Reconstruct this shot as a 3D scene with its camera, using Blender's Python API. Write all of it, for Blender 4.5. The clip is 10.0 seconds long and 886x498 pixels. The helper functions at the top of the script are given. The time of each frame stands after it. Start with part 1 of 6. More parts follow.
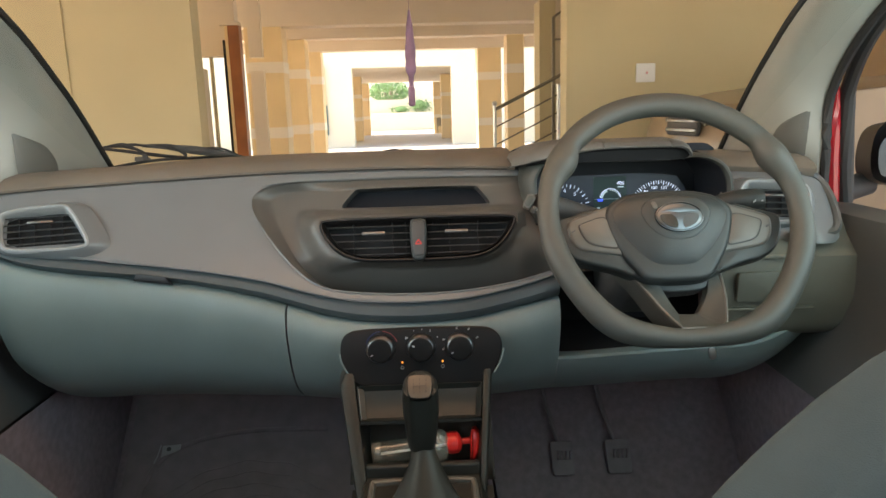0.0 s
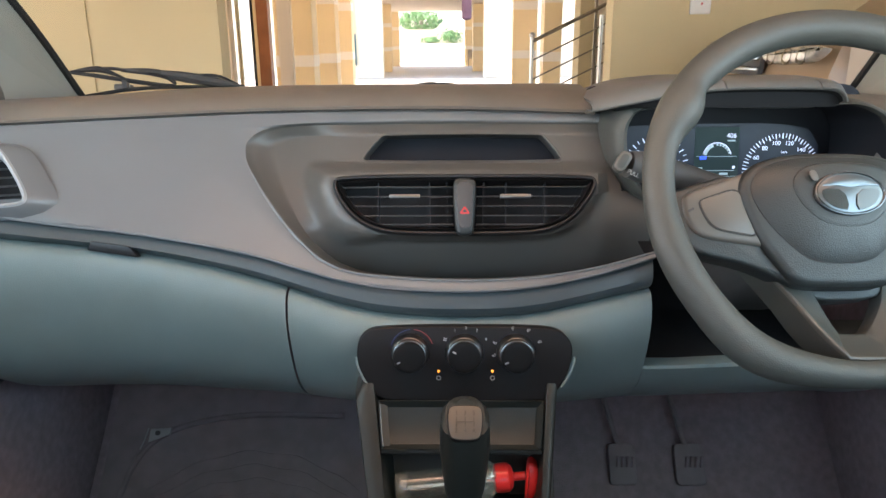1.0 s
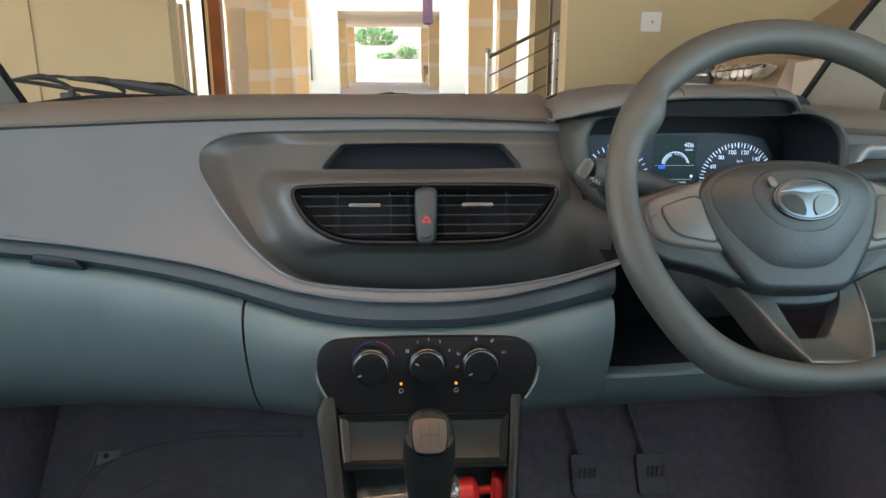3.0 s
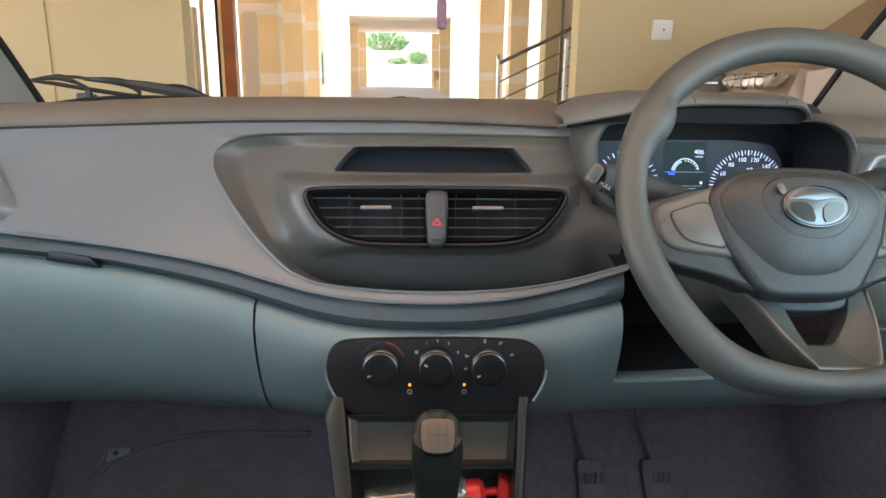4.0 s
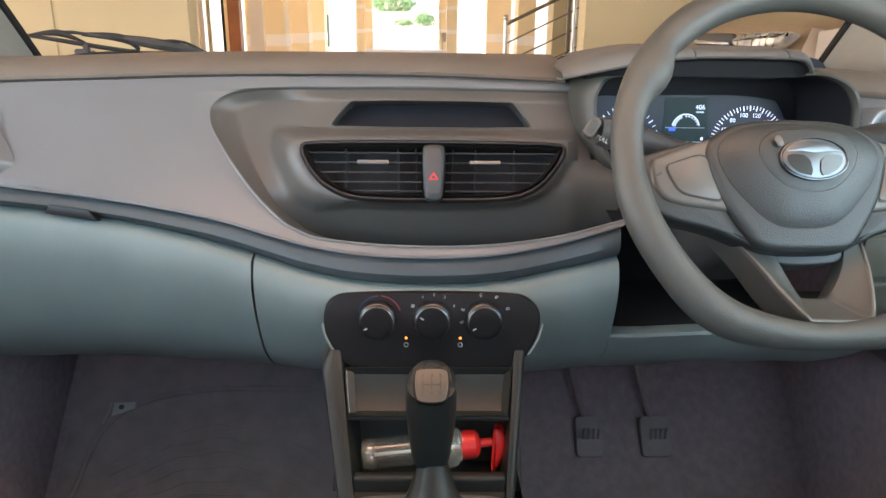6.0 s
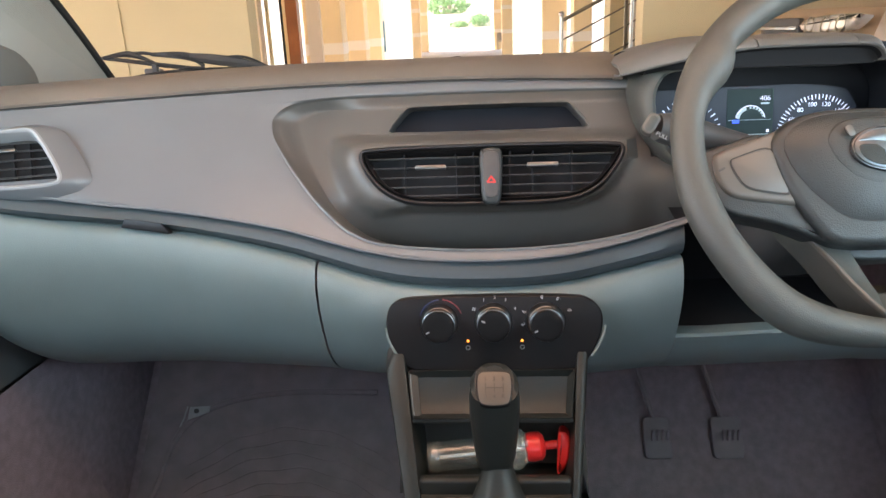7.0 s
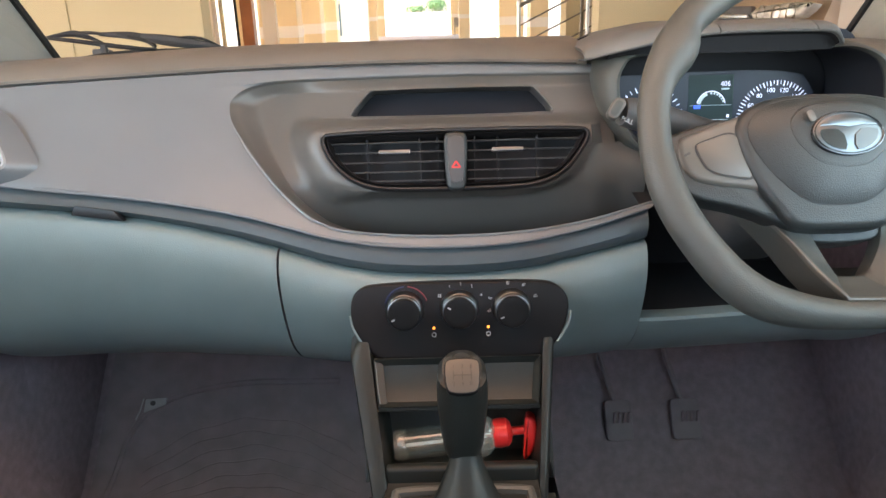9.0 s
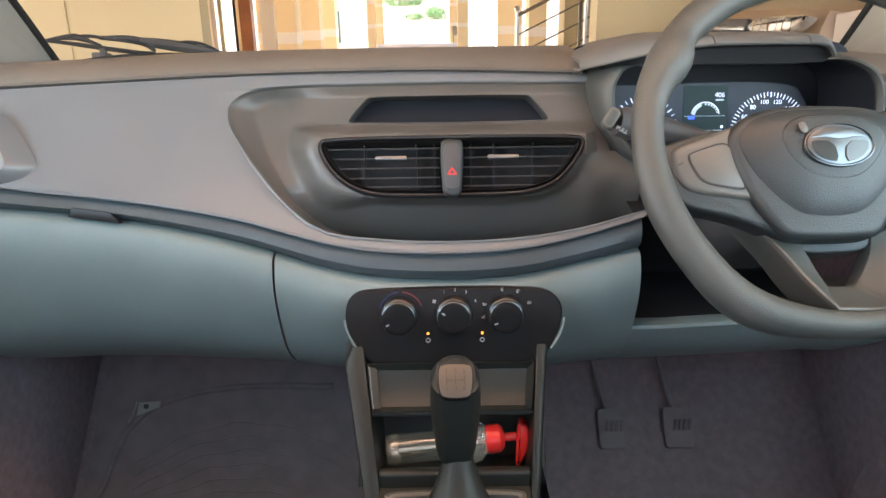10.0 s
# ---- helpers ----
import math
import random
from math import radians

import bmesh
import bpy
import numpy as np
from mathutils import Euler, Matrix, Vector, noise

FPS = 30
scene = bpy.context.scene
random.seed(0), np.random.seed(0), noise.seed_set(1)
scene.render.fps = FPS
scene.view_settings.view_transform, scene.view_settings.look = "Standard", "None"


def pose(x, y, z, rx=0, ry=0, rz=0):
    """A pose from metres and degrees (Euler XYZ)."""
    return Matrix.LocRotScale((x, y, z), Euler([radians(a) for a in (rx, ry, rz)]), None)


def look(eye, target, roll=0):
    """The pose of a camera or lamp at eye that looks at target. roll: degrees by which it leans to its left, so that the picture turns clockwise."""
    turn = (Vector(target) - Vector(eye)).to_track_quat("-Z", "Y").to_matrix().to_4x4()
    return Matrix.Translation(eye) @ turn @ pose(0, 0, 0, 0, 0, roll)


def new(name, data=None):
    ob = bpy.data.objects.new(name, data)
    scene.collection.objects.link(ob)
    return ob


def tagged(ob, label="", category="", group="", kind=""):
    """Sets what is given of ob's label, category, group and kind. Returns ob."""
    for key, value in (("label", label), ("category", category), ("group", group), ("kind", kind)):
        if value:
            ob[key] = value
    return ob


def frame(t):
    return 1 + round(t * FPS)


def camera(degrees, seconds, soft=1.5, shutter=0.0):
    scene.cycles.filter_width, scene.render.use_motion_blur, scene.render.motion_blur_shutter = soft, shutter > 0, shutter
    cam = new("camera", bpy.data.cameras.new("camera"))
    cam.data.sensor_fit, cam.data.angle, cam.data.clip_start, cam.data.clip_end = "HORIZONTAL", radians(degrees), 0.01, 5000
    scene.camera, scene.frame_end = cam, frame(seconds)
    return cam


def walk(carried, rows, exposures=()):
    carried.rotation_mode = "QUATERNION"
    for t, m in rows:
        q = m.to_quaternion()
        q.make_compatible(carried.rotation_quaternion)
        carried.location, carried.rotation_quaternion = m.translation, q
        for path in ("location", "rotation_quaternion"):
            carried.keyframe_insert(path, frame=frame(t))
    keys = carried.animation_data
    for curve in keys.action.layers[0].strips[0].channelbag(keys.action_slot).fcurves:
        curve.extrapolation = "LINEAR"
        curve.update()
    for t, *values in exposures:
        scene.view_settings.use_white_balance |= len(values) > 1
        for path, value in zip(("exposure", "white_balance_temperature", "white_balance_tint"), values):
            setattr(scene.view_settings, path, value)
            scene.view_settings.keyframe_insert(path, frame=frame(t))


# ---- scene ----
cam = camera(64.5, 10.0)
PATH = [
    (0, (0.0182, 0.0134, 1.196), (0.0538, 1.897, 0.8254), -1.7),
    (0.3, (0.0205, 0.1132, 1.1908), (0.0483, 1.968, 0.7575), -0.32),
    (0.5, (0.0221, 0.1853, 1.1874), (-0.1968, 2.0208, 0.6709), -2.4),
    (0.6, (0.0156, 0.2115, 1.1864), (-0.1527, 2.0481, 0.6436), -2.06),
    (0.9, (-0.0041, 0.2898, 1.1836), (-0.0787, 2.1299, 0.5991), -1.4),
    (1, (-0.0106, 0.3082, 1.1826), (-0.0461, 2.1494, 0.6421), -0.4),
    (1.2, (-0.0114, 0.3424, 1.1807), (-0.0996, 2.186, 0.7058), -0.24),
    (1.5, (-0.0125, 0.3446, 1.1778), (-0.0595, 2.1917, 0.6555), -1.2),
    (1.8, (-0.0125, 0.3337, 1.1732), (-0.0353, 2.2015, 0.7512), -0.42),
    (2, (-0.0125, 0.3264, 1.1701), (-0.0509, 2.208, 0.7899), 0.4),
    (2.5, (-0.0144, 0.3245, 1.173), (0.0912, 2.1936, 0.7477), 0.7),
    (2.7, (-0.0149, 0.323, 1.1727), (0.0881, 2.1904, 0.675), 0.35),
    (3.8, (-0.0177, 0.3145, 1.1713), (0.018, 2.1727, 0.6643), 0.5),
    (4, (-0.0182, 0.313, 1.171), (0.0403, 2.1696, 0.6834), 0.7),
    (4.5, (-0.0106, 0.313, 1.1653), (-0.0461, 2.1638, 0.6565), -0.8),
    (4.7, (-0.0094, 0.3101, 1.1622), (-0.0064, 2.1597, 0.6844), -0.19),
    (5, (-0.0077, 0.3062, 1.1576), (0.0288, 2.1542, 0.6363), -0.4),
    (5.2, (-0.0073, 0.3066, 1.158), (0.0402, 2.1512, 0.604), -0.13),
    (6.3, (-0.0052, 0.3087, 1.1601), (0.0302, 2.1351, 0.5698), 0.86),
    (6.5, (-0.0048, 0.3091, 1.1605), (-0.0154, 2.1322, 0.5566), -0.4),
    (6.7, (-0.0044, 0.3075, 1.1617), (-0.0655, 2.1325, 0.5509), -1.17),
    (7, (-0.0038, 0.3053, 1.1634), (-0.1306, 2.1331, 0.5883), -2.4),
    (7.2, (-0.0088, 0.3066, 1.1634), (-0.1465, 2.1363, 0.5909), -3.25),
    (7.5, (-0.0163, 0.3082, 1.1634), (-0.0922, 2.1408, 0.595), -2.3),
    (7.7, (-0.0148, 0.3091, 1.1676), (-0.0925, 2.1417, 0.6377), -2.53),
    (8, (-0.0125, 0.3101, 1.1739), (-0.0547, 2.1427, 0.6046), -1.2),
    (8.2, (-0.0137, 0.3121, 1.1701), (-0.0062, 2.1382, 0.5758), -0.42),
    (8.5, (-0.0154, 0.3149, 1.1643), (0.0432, 2.1312, 0.5442), 0.0),
    (8.7, (-0.0142, 0.3154, 1.1628), (0.0167, 2.1328, 0.5391), -0.8),
    (9, (-0.0125, 0.3158, 1.1605), (-0.0259, 2.135, 0.5451), -1.7),
    (9.5, (-0.0115, 0.313, 1.1634), (-0.0048, 2.1418, 0.5787), -0.9),
    (9.7, (-0.0115, 0.3119, 1.1622), (0.0239, 2.1395, 0.5481), 0.32),
    (10, (-0.0115, 0.3101, 1.1605), (-0.0134, 2.136, 0.5643), -0.9),
]
EXPOSURES = [(0.0, 2.12, 7300, 17), (0.5, 2.18, 6500, 17), (1.0, 2.49, 6500, 20), (2.0, 2.10, 6700, 18), (2.7, 2.03, 6300, 15), (4.0, 2.37, 6500, 19), (5.0, 2.4, 6700, 22), (6.5, 2.76, 6700, 24), (7.4, 2.74, 6750, 24), (8.0, 2.58, 6600, 23), (8.6, 2.78, 6700, 23), (10.0, 2.78, 6700, 23)]
walk(cam, [(t, look(eye, target, roll)) for t, eye, target, roll in PATH], EXPOSURES)

# ---- light ----
world = bpy.data.worlds.new("world")
scene.world = world
world.use_nodes = True
wn = world.node_tree
sky = wn.nodes.new("ShaderNodeTexSky")
sky.sky_type = "NISHITA"
sky.sun_disc = False
sky.sun_elevation = radians(40)
sky.sun_rotation = radians(270)
wn.links.new(sky.outputs[0], wn.nodes["Background"].inputs[0])
wn.nodes["Background"].inputs[1].default_value = 0.15
sun = new("sun", bpy.data.lights.new("sun", "SUN"))
sun.data.energy = 3.5
sun.data.angle = radians(0.6)
sun.data.color = (1.0, 0.95, 0.86)
sun.matrix_world = look((-30 / math.tan(radians(40)), 5, 30), (0, 0, 0))


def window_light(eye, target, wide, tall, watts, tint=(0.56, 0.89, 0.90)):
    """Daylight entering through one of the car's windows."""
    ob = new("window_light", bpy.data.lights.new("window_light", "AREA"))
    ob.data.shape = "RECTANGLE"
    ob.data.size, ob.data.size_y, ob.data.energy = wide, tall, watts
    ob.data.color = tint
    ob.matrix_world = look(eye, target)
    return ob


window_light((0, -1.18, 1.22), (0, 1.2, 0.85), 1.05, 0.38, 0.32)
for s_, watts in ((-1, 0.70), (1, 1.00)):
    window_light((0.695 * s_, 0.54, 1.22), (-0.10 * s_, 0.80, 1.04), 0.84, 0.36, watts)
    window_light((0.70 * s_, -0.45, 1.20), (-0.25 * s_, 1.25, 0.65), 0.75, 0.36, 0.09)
window_light((0, 0.80, 1.425), (0, 0.63, 1.02), 0.95, 0.30, 0.72, (1.0, 0.64, 0.40))

# ---- materials ----
def node_material(name):
    m = bpy.data.materials.new(name)
    m.use_nodes = True
    return m, m.node_tree, m.node_tree.nodes["Principled BSDF"]


def surface(name, colour, rough=0.5, metal=0.0, vary=0.15, scale=6.0, grain=0.0, grain_scale=900.0, spec=0.5, coat=0.0, rough_vary=0.015, piece=0.0):
    """A procedural surface: colour drifting at a coarse scale, wear in the gloss, fine grain as relief."""
    m, nt, bsdf = node_material(name)
    tc = nt.nodes.new("ShaderNodeTexCoord")
    n1 = nt.nodes.new("ShaderNodeTexNoise")
    n1.inputs["Scale"].default_value = scale
    n1.inputs["Detail"].default_value = 6
    nt.links.new(tc.outputs["Object"], n1.inputs["Vector"])
    ramp = nt.nodes.new("ShaderNodeValToRGB")
    lo = tuple(c * (1 - vary) for c in colour) + (1,)
    hi = tuple(min(1, c * (1 + vary)) for c in colour) + (1,)
    ramp.color_ramp.elements[0].position, ramp.color_ramp.elements[0].color = 0.3, lo
    ramp.color_ramp.elements[1].position, ramp.color_ramp.elements[1].color = 0.7, hi
    nt.links.new(n1.outputs["Fac"], ramp.inputs["Fac"])
    last = ramp.outputs["Color"]
    if piece:
        info = nt.nodes.new("ShaderNodeObjectInfo")
        hsv = nt.nodes.new("ShaderNodeHueSaturation")
        mr = nt.nodes.new("ShaderNodeMapRange")
        mr.inputs["To Min"].default_value, mr.inputs["To Max"].default_value = 1 - piece, 1 + piece
        nt.links.new(info.outputs["Random"], mr.inputs["Value"])
        nt.links.new(mr.outputs["Result"], hsv.inputs["Value"])
        nt.links.new(last, hsv.inputs["Color"])
        last = hsv.outputs["Color"]
    nt.links.new(last, bsdf.inputs["Base Color"])
    n2 = nt.nodes.new("ShaderNodeTexNoise")
    n2.inputs["Scale"].default_value = scale * 7
    n2.inputs["Detail"].default_value = 4
    nt.links.new(tc.outputs["Object"], n2.inputs["Vector"])
    rr = nt.nodes.new("ShaderNodeMapRange")
    rr.inputs["To Min"].default_value, rr.inputs["To Max"].default_value = max(0.02, rough - rough_vary), min(1, rough + rough_vary)
    nt.links.new(n2.outputs["Fac"], rr.inputs["Value"])
    nt.links.new(rr.outputs["Result"], bsdf.inputs["Roughness"])
    bsdf.inputs["Metallic"].default_value = metal
    bsdf.inputs["Specular IOR Level"].default_value = spec
    bsdf.inputs["Coat Weight"].default_value = coat
    if grain:
        v = nt.nodes.new("ShaderNodeTexVoronoi")
        v.inputs["Scale"].default_value = grain_scale
        nt.links.new(tc.outputs["Object"], v.inputs["Vector"])
        bump = nt.nodes.new("ShaderNodeBump")
        bump.inputs["Strength"].default_value = grain
        bump.inputs["Distance"].default_value = 0.001
        nt.links.new(v.outputs["Distance"], bump.inputs["Height"])
        nt.links.new(bump.outputs["Normal"], bsdf.inputs["Normal"])
    return m


def glowing(name, colour, strength):
    m, nt, bsdf = node_material(name)
    bsdf.inputs["Base Color"].default_value = (*colour, 1)
    bsdf.inputs["Emission Color"].default_value = (*colour, 1)
    bsdf.inputs["Emission Strength"].default_value = strength
    return m


def clear(name, colour=(1, 1, 1), rough=0.0, ior=1.45):
    m, nt, bsdf = node_material(name)
    bsdf.inputs["Base Color"].default_value = (*colour, 1)
    bsdf.inputs["Transmission Weight"].default_value = 1.0
    bsdf.inputs["Roughness"].default_value = rough
    bsdf.inputs["IOR"].default_value = ior
    return m


def thin_glass(name):
    """A thin clear pane: it lets light straight through and mirrors a little of it."""
    m, nt, bsdf = node_material(name)
    clearer = nt.nodes.new("ShaderNodeBsdfTransparent")
    clearer.inputs["Color"].default_value = (0.96, 0.98, 0.97, 1)
    gloss = nt.nodes.new("ShaderNodeBsdfGlossy")
    gloss.inputs["Roughness"].default_value = 0.02
    mix = nt.nodes.new("ShaderNodeMixShader")
    mix.inputs[0].default_value = 0.045
    nt.links.new(clearer.outputs[0], mix.inputs[1])
    nt.links.new(gloss.outputs[0], mix.inputs[2])
    nt.links.new(mix.outputs[0], nt.nodes["Material Output"].inputs["Surface"])
    return m


M_PAD = surface("pad_plastic", (0.172, 0.142, 0.116), 0.45, grain=0.25, grain_scale=700, spec=0.45)
M_FASCIA = surface("fascia_satin_plastic", (0.158, 0.164, 0.170), 0.32, vary=0.05, grain=0.05, grain_scale=1500, spec=0.5)
M_DARK = surface("dark_plastic", (0.096, 0.094, 0.090), 0.38, grain=0.12, grain_scale=800)
M_RECESS = surface("recess_satin_plastic", (0.101, 0.095, 0.087), 0.38, vary=0.06, spec=0.5, grain=0.08, grain_scale=1000)
M_KNEE = surface("knee_panel_plastic", (0.120, 0.114, 0.090), 0.5, vary=0.06, grain=0.2, grain_scale=750)
M_DARKMIRROR = surface("dark_mirror_glass", (0.07, 0.065, 0.06), 0.12, metal=0.9, vary=0.1, scale=9)
M_BAND = surface("band_textured_plastic", (0.060, 0.074, 0.080), 0.38, grain=0.12, grain_scale=700)
M_LOWER = surface("lower_grained_plastic", (0.168, 0.212, 0.210), 0.46, vary=0.11, grain=0.2, grain_scale=750)
M_COWL = surface("cowl_grained_plastic", (0.135, 0.133, 0.128), 0.45, grain=0.12, grain_scale=800)
M_GLOSS = surface("piano_black", (0.015, 0.013, 0.013), 0.40, vary=0.1, rough_vary=0.04, spec=0.2)
M_BLACK = surface("matt_black_plastic", (0.06, 0.058, 0.058), 0.55, grain=0.1)
M_CONSOLE = surface("console_plastic", (0.021, 0.0215, 0.019), 0.42, grain=0.15, grain_scale=800, spec=0.4)
M_WHEEL = surface("wheel_soft_grain", (0.060, 0.062, 0.056), 0.50, grain=0.22, grain_scale=850)
M_HUB = surface("hub_plastic", (0.026, 0.030, 0.030), 0.40, grain=0.25, grain_scale=800)
M_SPOKE = surface("spoke_satin_plastic", (0.108, 0.100, 0.089), 0.38, vary=0.06)
M_CHROME = surface("chrome", (0.29, 0.3, 0.3), 0.24, metal=1.0, vary=0.05, scale=30)
M_FACET = surface("chrome_facet", (0.15, 0.16, 0.17), 0.32, metal=1.0, vary=0.03)
M_WING = surface("dark_reflection_chrome", (0.11, 0.125, 0.13), 0.25, metal=1.0, vary=0.1, scale=60)
M_RIM = surface("vent_rim_grey", (0.33, 0.335, 0.34), 0.35, vary=0.05)
M_SLAT = surface("vent_slat_black", (0.019, 0.018, 0.019), 0.45, spec=0.4)
M_BLADE = surface("vent_blade_black", (0.060, 0.060, 0.061), 0.34, vary=0.08, spec=0.5)
# Near-black that puts the shade of ducts, hollows and undersides into the colour.
M_VOID = surface("painted_shade_black", (0.020, 0.020, 0.022), 0.8, spec=0.2)
M_SAIL = surface("sail_cover_grey", (0.125, 0.120, 0.106), 0.55, vary=0.06, grain=0.15, grain_scale=900)
M_PILLAR = surface("pillar_grained_beige_grey", (0.34, 0.335, 0.30), 0.65, vary=0.06, grain=0.15, grain_scale=900)
M_RED = surface("red_car_paint", (0.42, 0.012, 0.02), 0.25, vary=0.06, coat=0.6)
M_RUBBER = surface("black_rubber", (0.024, 0.023, 0.023), 0.6)
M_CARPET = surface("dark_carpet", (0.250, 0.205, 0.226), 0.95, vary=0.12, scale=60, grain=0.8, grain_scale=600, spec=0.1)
M_MAT = surface("ribbed_rubber_mat", (0.205, 0.172, 0.186), 0.6, vary=0.12, scale=25)
M_SEAT = surface("seat_fabric", (0.068, 0.096, 0.110), 0.9, vary=0.12, scale=14, grain=0.3, grain_scale=1300, spec=0.2)
M_DOORTRIM = surface("door_trim_plastic", (0.088, 0.090, 0.086), 0.6, vary=0.08, grain=0.25)
M_HEADLINER = surface("headliner_fabric", (0.66, 0.52, 0.40), 0.95, vary=0.05, grain=0.3)
M_REDPUMP = surface("red_pump_plastic", (0.72, 0.03, 0.025), 0.3, vary=0.05)
M_LILAC = surface("lilac_cord", (0.16, 0.085, 0.13), 0.8, vary=0.2, scale=60)
M_STEEL = surface("brushed_steel", (0.5, 0.49, 0.47), 0.3, metal=1.0, vary=0.06)
M_WALL = surface("cream_painted_wall", (0.565, 0.455, 0.265), 0.75, vary=0.05, scale=1.5, grain=0.1, grain_scale=160)
M_BANDPAINT = surface("pale_painted_stripe", (0.80, 0.70, 0.58), 0.6, vary=0.04, scale=2)
M_COLUMN = surface("yellow_painted_column", (0.78, 0.58, 0.32), 0.6, vary=0.06, scale=2)
M_CEIL = surface("pale_plaster", (0.74, 0.62, 0.48), 0.8, vary=0.04, scale=2)
M_GROUND = surface("pale_concrete_paving", (0.56, 0.50, 0.41), 0.7, vary=0.12, scale=1.2, grain=0.3, grain_scale=90)
M_WOOD = surface("brown_door_wood", (0.30, 0.095, 0.028), 0.45, vary=0.2, scale=5)
M_WHITE = surface("white_plastic", (0.78, 0.76, 0.72), 0.4, vary=0.03)
M_FARWALL = surface("pale_far_wall", (0.80, 0.70, 0.50), 0.7, vary=0.05, scale=1)
M_LEAF = surface("foliage", (0.17, 0.30, 0.11), 0.6, vary=0.5, scale=3)
M_BARK = surface("bark", (0.30, 0.24, 0.18), 0.9, vary=0.3, scale=8)
M_BEIGECAR = surface("beige_car_paint", (0.30, 0.205, 0.125), 0.35, metal=0.2, vary=0.05, coat=0.3)
M_DULL = surface("dull_bronze_steel", (0.20, 0.165, 0.12), 0.45, metal=0.5, vary=0.1)
M_STEP = surface("dark_stone_step", (0.10, 0.095, 0.09), 0.5, vary=0.2, scale=5)
M_LAMP = surface("headlamp_glass", (0.55, 0.53, 0.48), 0.12, metal=0.6, vary=0.3, scale=14)
M_TEAL = surface("dark_green_pipe_paint", (0.03, 0.10, 0.10), 0.5)
M_BLUE = surface("blue_plastic", (0.05, 0.10, 0.28), 0.5)
M_GLASS = thin_glass("window_glass")
def milky(name, milk, gloss=0.14):
    """Thin clear plastic with a little haze in it."""
    mat = thin_glass(name)
    nt = mat.node_tree
    for node in nt.nodes:
        if node.type == "MIX_SHADER":
            node.inputs[0].default_value = gloss
        if node.type == "BSDF_GLOSSY":
            node.inputs["Roughness"].default_value = 0.16
    haze = nt.nodes.new("ShaderNodeBsdfDiffuse")
    haze.inputs["Color"].default_value = (0.75, 0.72, 0.62, 1)
    blend = nt.nodes.new("ShaderNodeMixShader")
    blend.inputs[0].default_value = milk
    out = nt.nodes["Material Output"].inputs["Surface"]
    nt.links.new(out.links[0].from_socket, blend.inputs[1])
    nt.links.new(haze.outputs[0], blend.inputs[2])
    nt.links.new(blend.outputs[0], out)
    return mat


M_BOTTLE = milky("clear_bottle_plastic", 0.05)
M_WRAP = milky("crumpled_clear_film", 0.16, 0.25)
M_WHITE_GLOW = glowing("dial_white_glow", (0.66, 0.76, 1.0), 0.2)
M_DIM_GLOW = glowing("dial_dim_glow", (0.5, 0.65, 0.7), 0.05)
M_BLUE_GLOW = glowing("blue_indicator_glow", (0.03, 0.10, 1.0), 0.3)
M_AMBER = glowing("amber_led_glow", (1.0, 0.33, 0.04), 0.28)
M_WARM = surface("dim_red_print", (0.22, 0.03, 0.03), 0.5)
M_COLD = surface("dim_blue_print", (0.02, 0.03, 0.10), 0.5)
M_REDMARK = surface("red_print", (0.6, 0.04, 0.04), 0.5)
M_CAP = surface("brown_knob_cap", (0.100, 0.072, 0.053), 0.42, vary=0.06)
M_MARK = surface("engraved_mark", (0.06, 0.045, 0.035), 0.6)
M_KNOB = surface("knob_black", (0.009, 0.008, 0.008), 0.5, spec=0.2)
M_TAB = surface("satin_chrome", (0.22, 0.22, 0.22), 0.32, metal=1.0, vary=0.03)
M_PRINT = surface("white_print", (0.4, 0.4, 0.4), 0.5)
M_FILM = surface("matt_black_film", (0.020, 0.022, 0.028), 0.6, spec=0.15)
M_FACE = surface("blue_black_dial_film", (0.018, 0.022, 0.040), 0.35, vary=0.2, scale=20, spec=0.3)
M_LCD = surface("dark_display_panel", (0.036, 0.060, 0.060), 0.5, rough_vary=0.04, spec=0.2)


# ---- shapes ----
def smoothed(bm, sharp=0.6):
    for f in bm.faces:
        f.smooth = True
    for e in bm.edges:
        if len(e.link_faces) == 2 and e.calc_face_angle(0) > sharp:
            e.smooth = False


def part(name, bm, material, parent=None, label="", smooth=True):
    if smooth:
        bm.normal_update()
        smoothed(bm)
    me = bpy.data.meshes.new(name)
    bm.to_mesh(me)
    bm.free()
    me.materials.append(material)
    ob = new(name, me)
    if parent is not None:
        ob.parent = parent
    if label:
        ob["label"] = label
    return ob


def thing(name, label, category, at=(0, 0, 0), kind="", group=""):
    ob = new(name)
    ob.location = at
    ob.empty_display_size = 0.02
    return tagged(ob, label, category, group, kind)


def loft(rows, closed=False, caps=False):
    """A skin through rows of points."""
    bm = bmesh.new()
    vs = [[bm.verts.new(p) for p in r] for r in rows]
    n = len(rows[0])
    for a, b in zip(vs, vs[1:]):
        for i in range(n if closed else n - 1):
            j = (i + 1) % n
            bm.faces.new((a[i], a[j], b[j], b[i]))
    if caps:
        bm.faces.new(list(reversed(vs[0])))
        bm.faces.new(vs[-1])
    return bm


def box(x0, x1, y0, y1, z0, z1, bevel=0.0, seg=2):
    bm = bmesh.new()
    bmesh.ops.create_cube(bm, size=1, matrix=Matrix.Translation(((x0 + x1) / 2, (y0 + y1) / 2, (z0 + z1) / 2)) @ Matrix.Diagonal((x1 - x0, y1 - y0, z1 - z0, 1)))
    if bevel:
        bmesh.ops.bevel(bm, geom=bm.edges[:], offset=bevel, segments=seg, profile=0.5, affect="EDGES")
    return bm


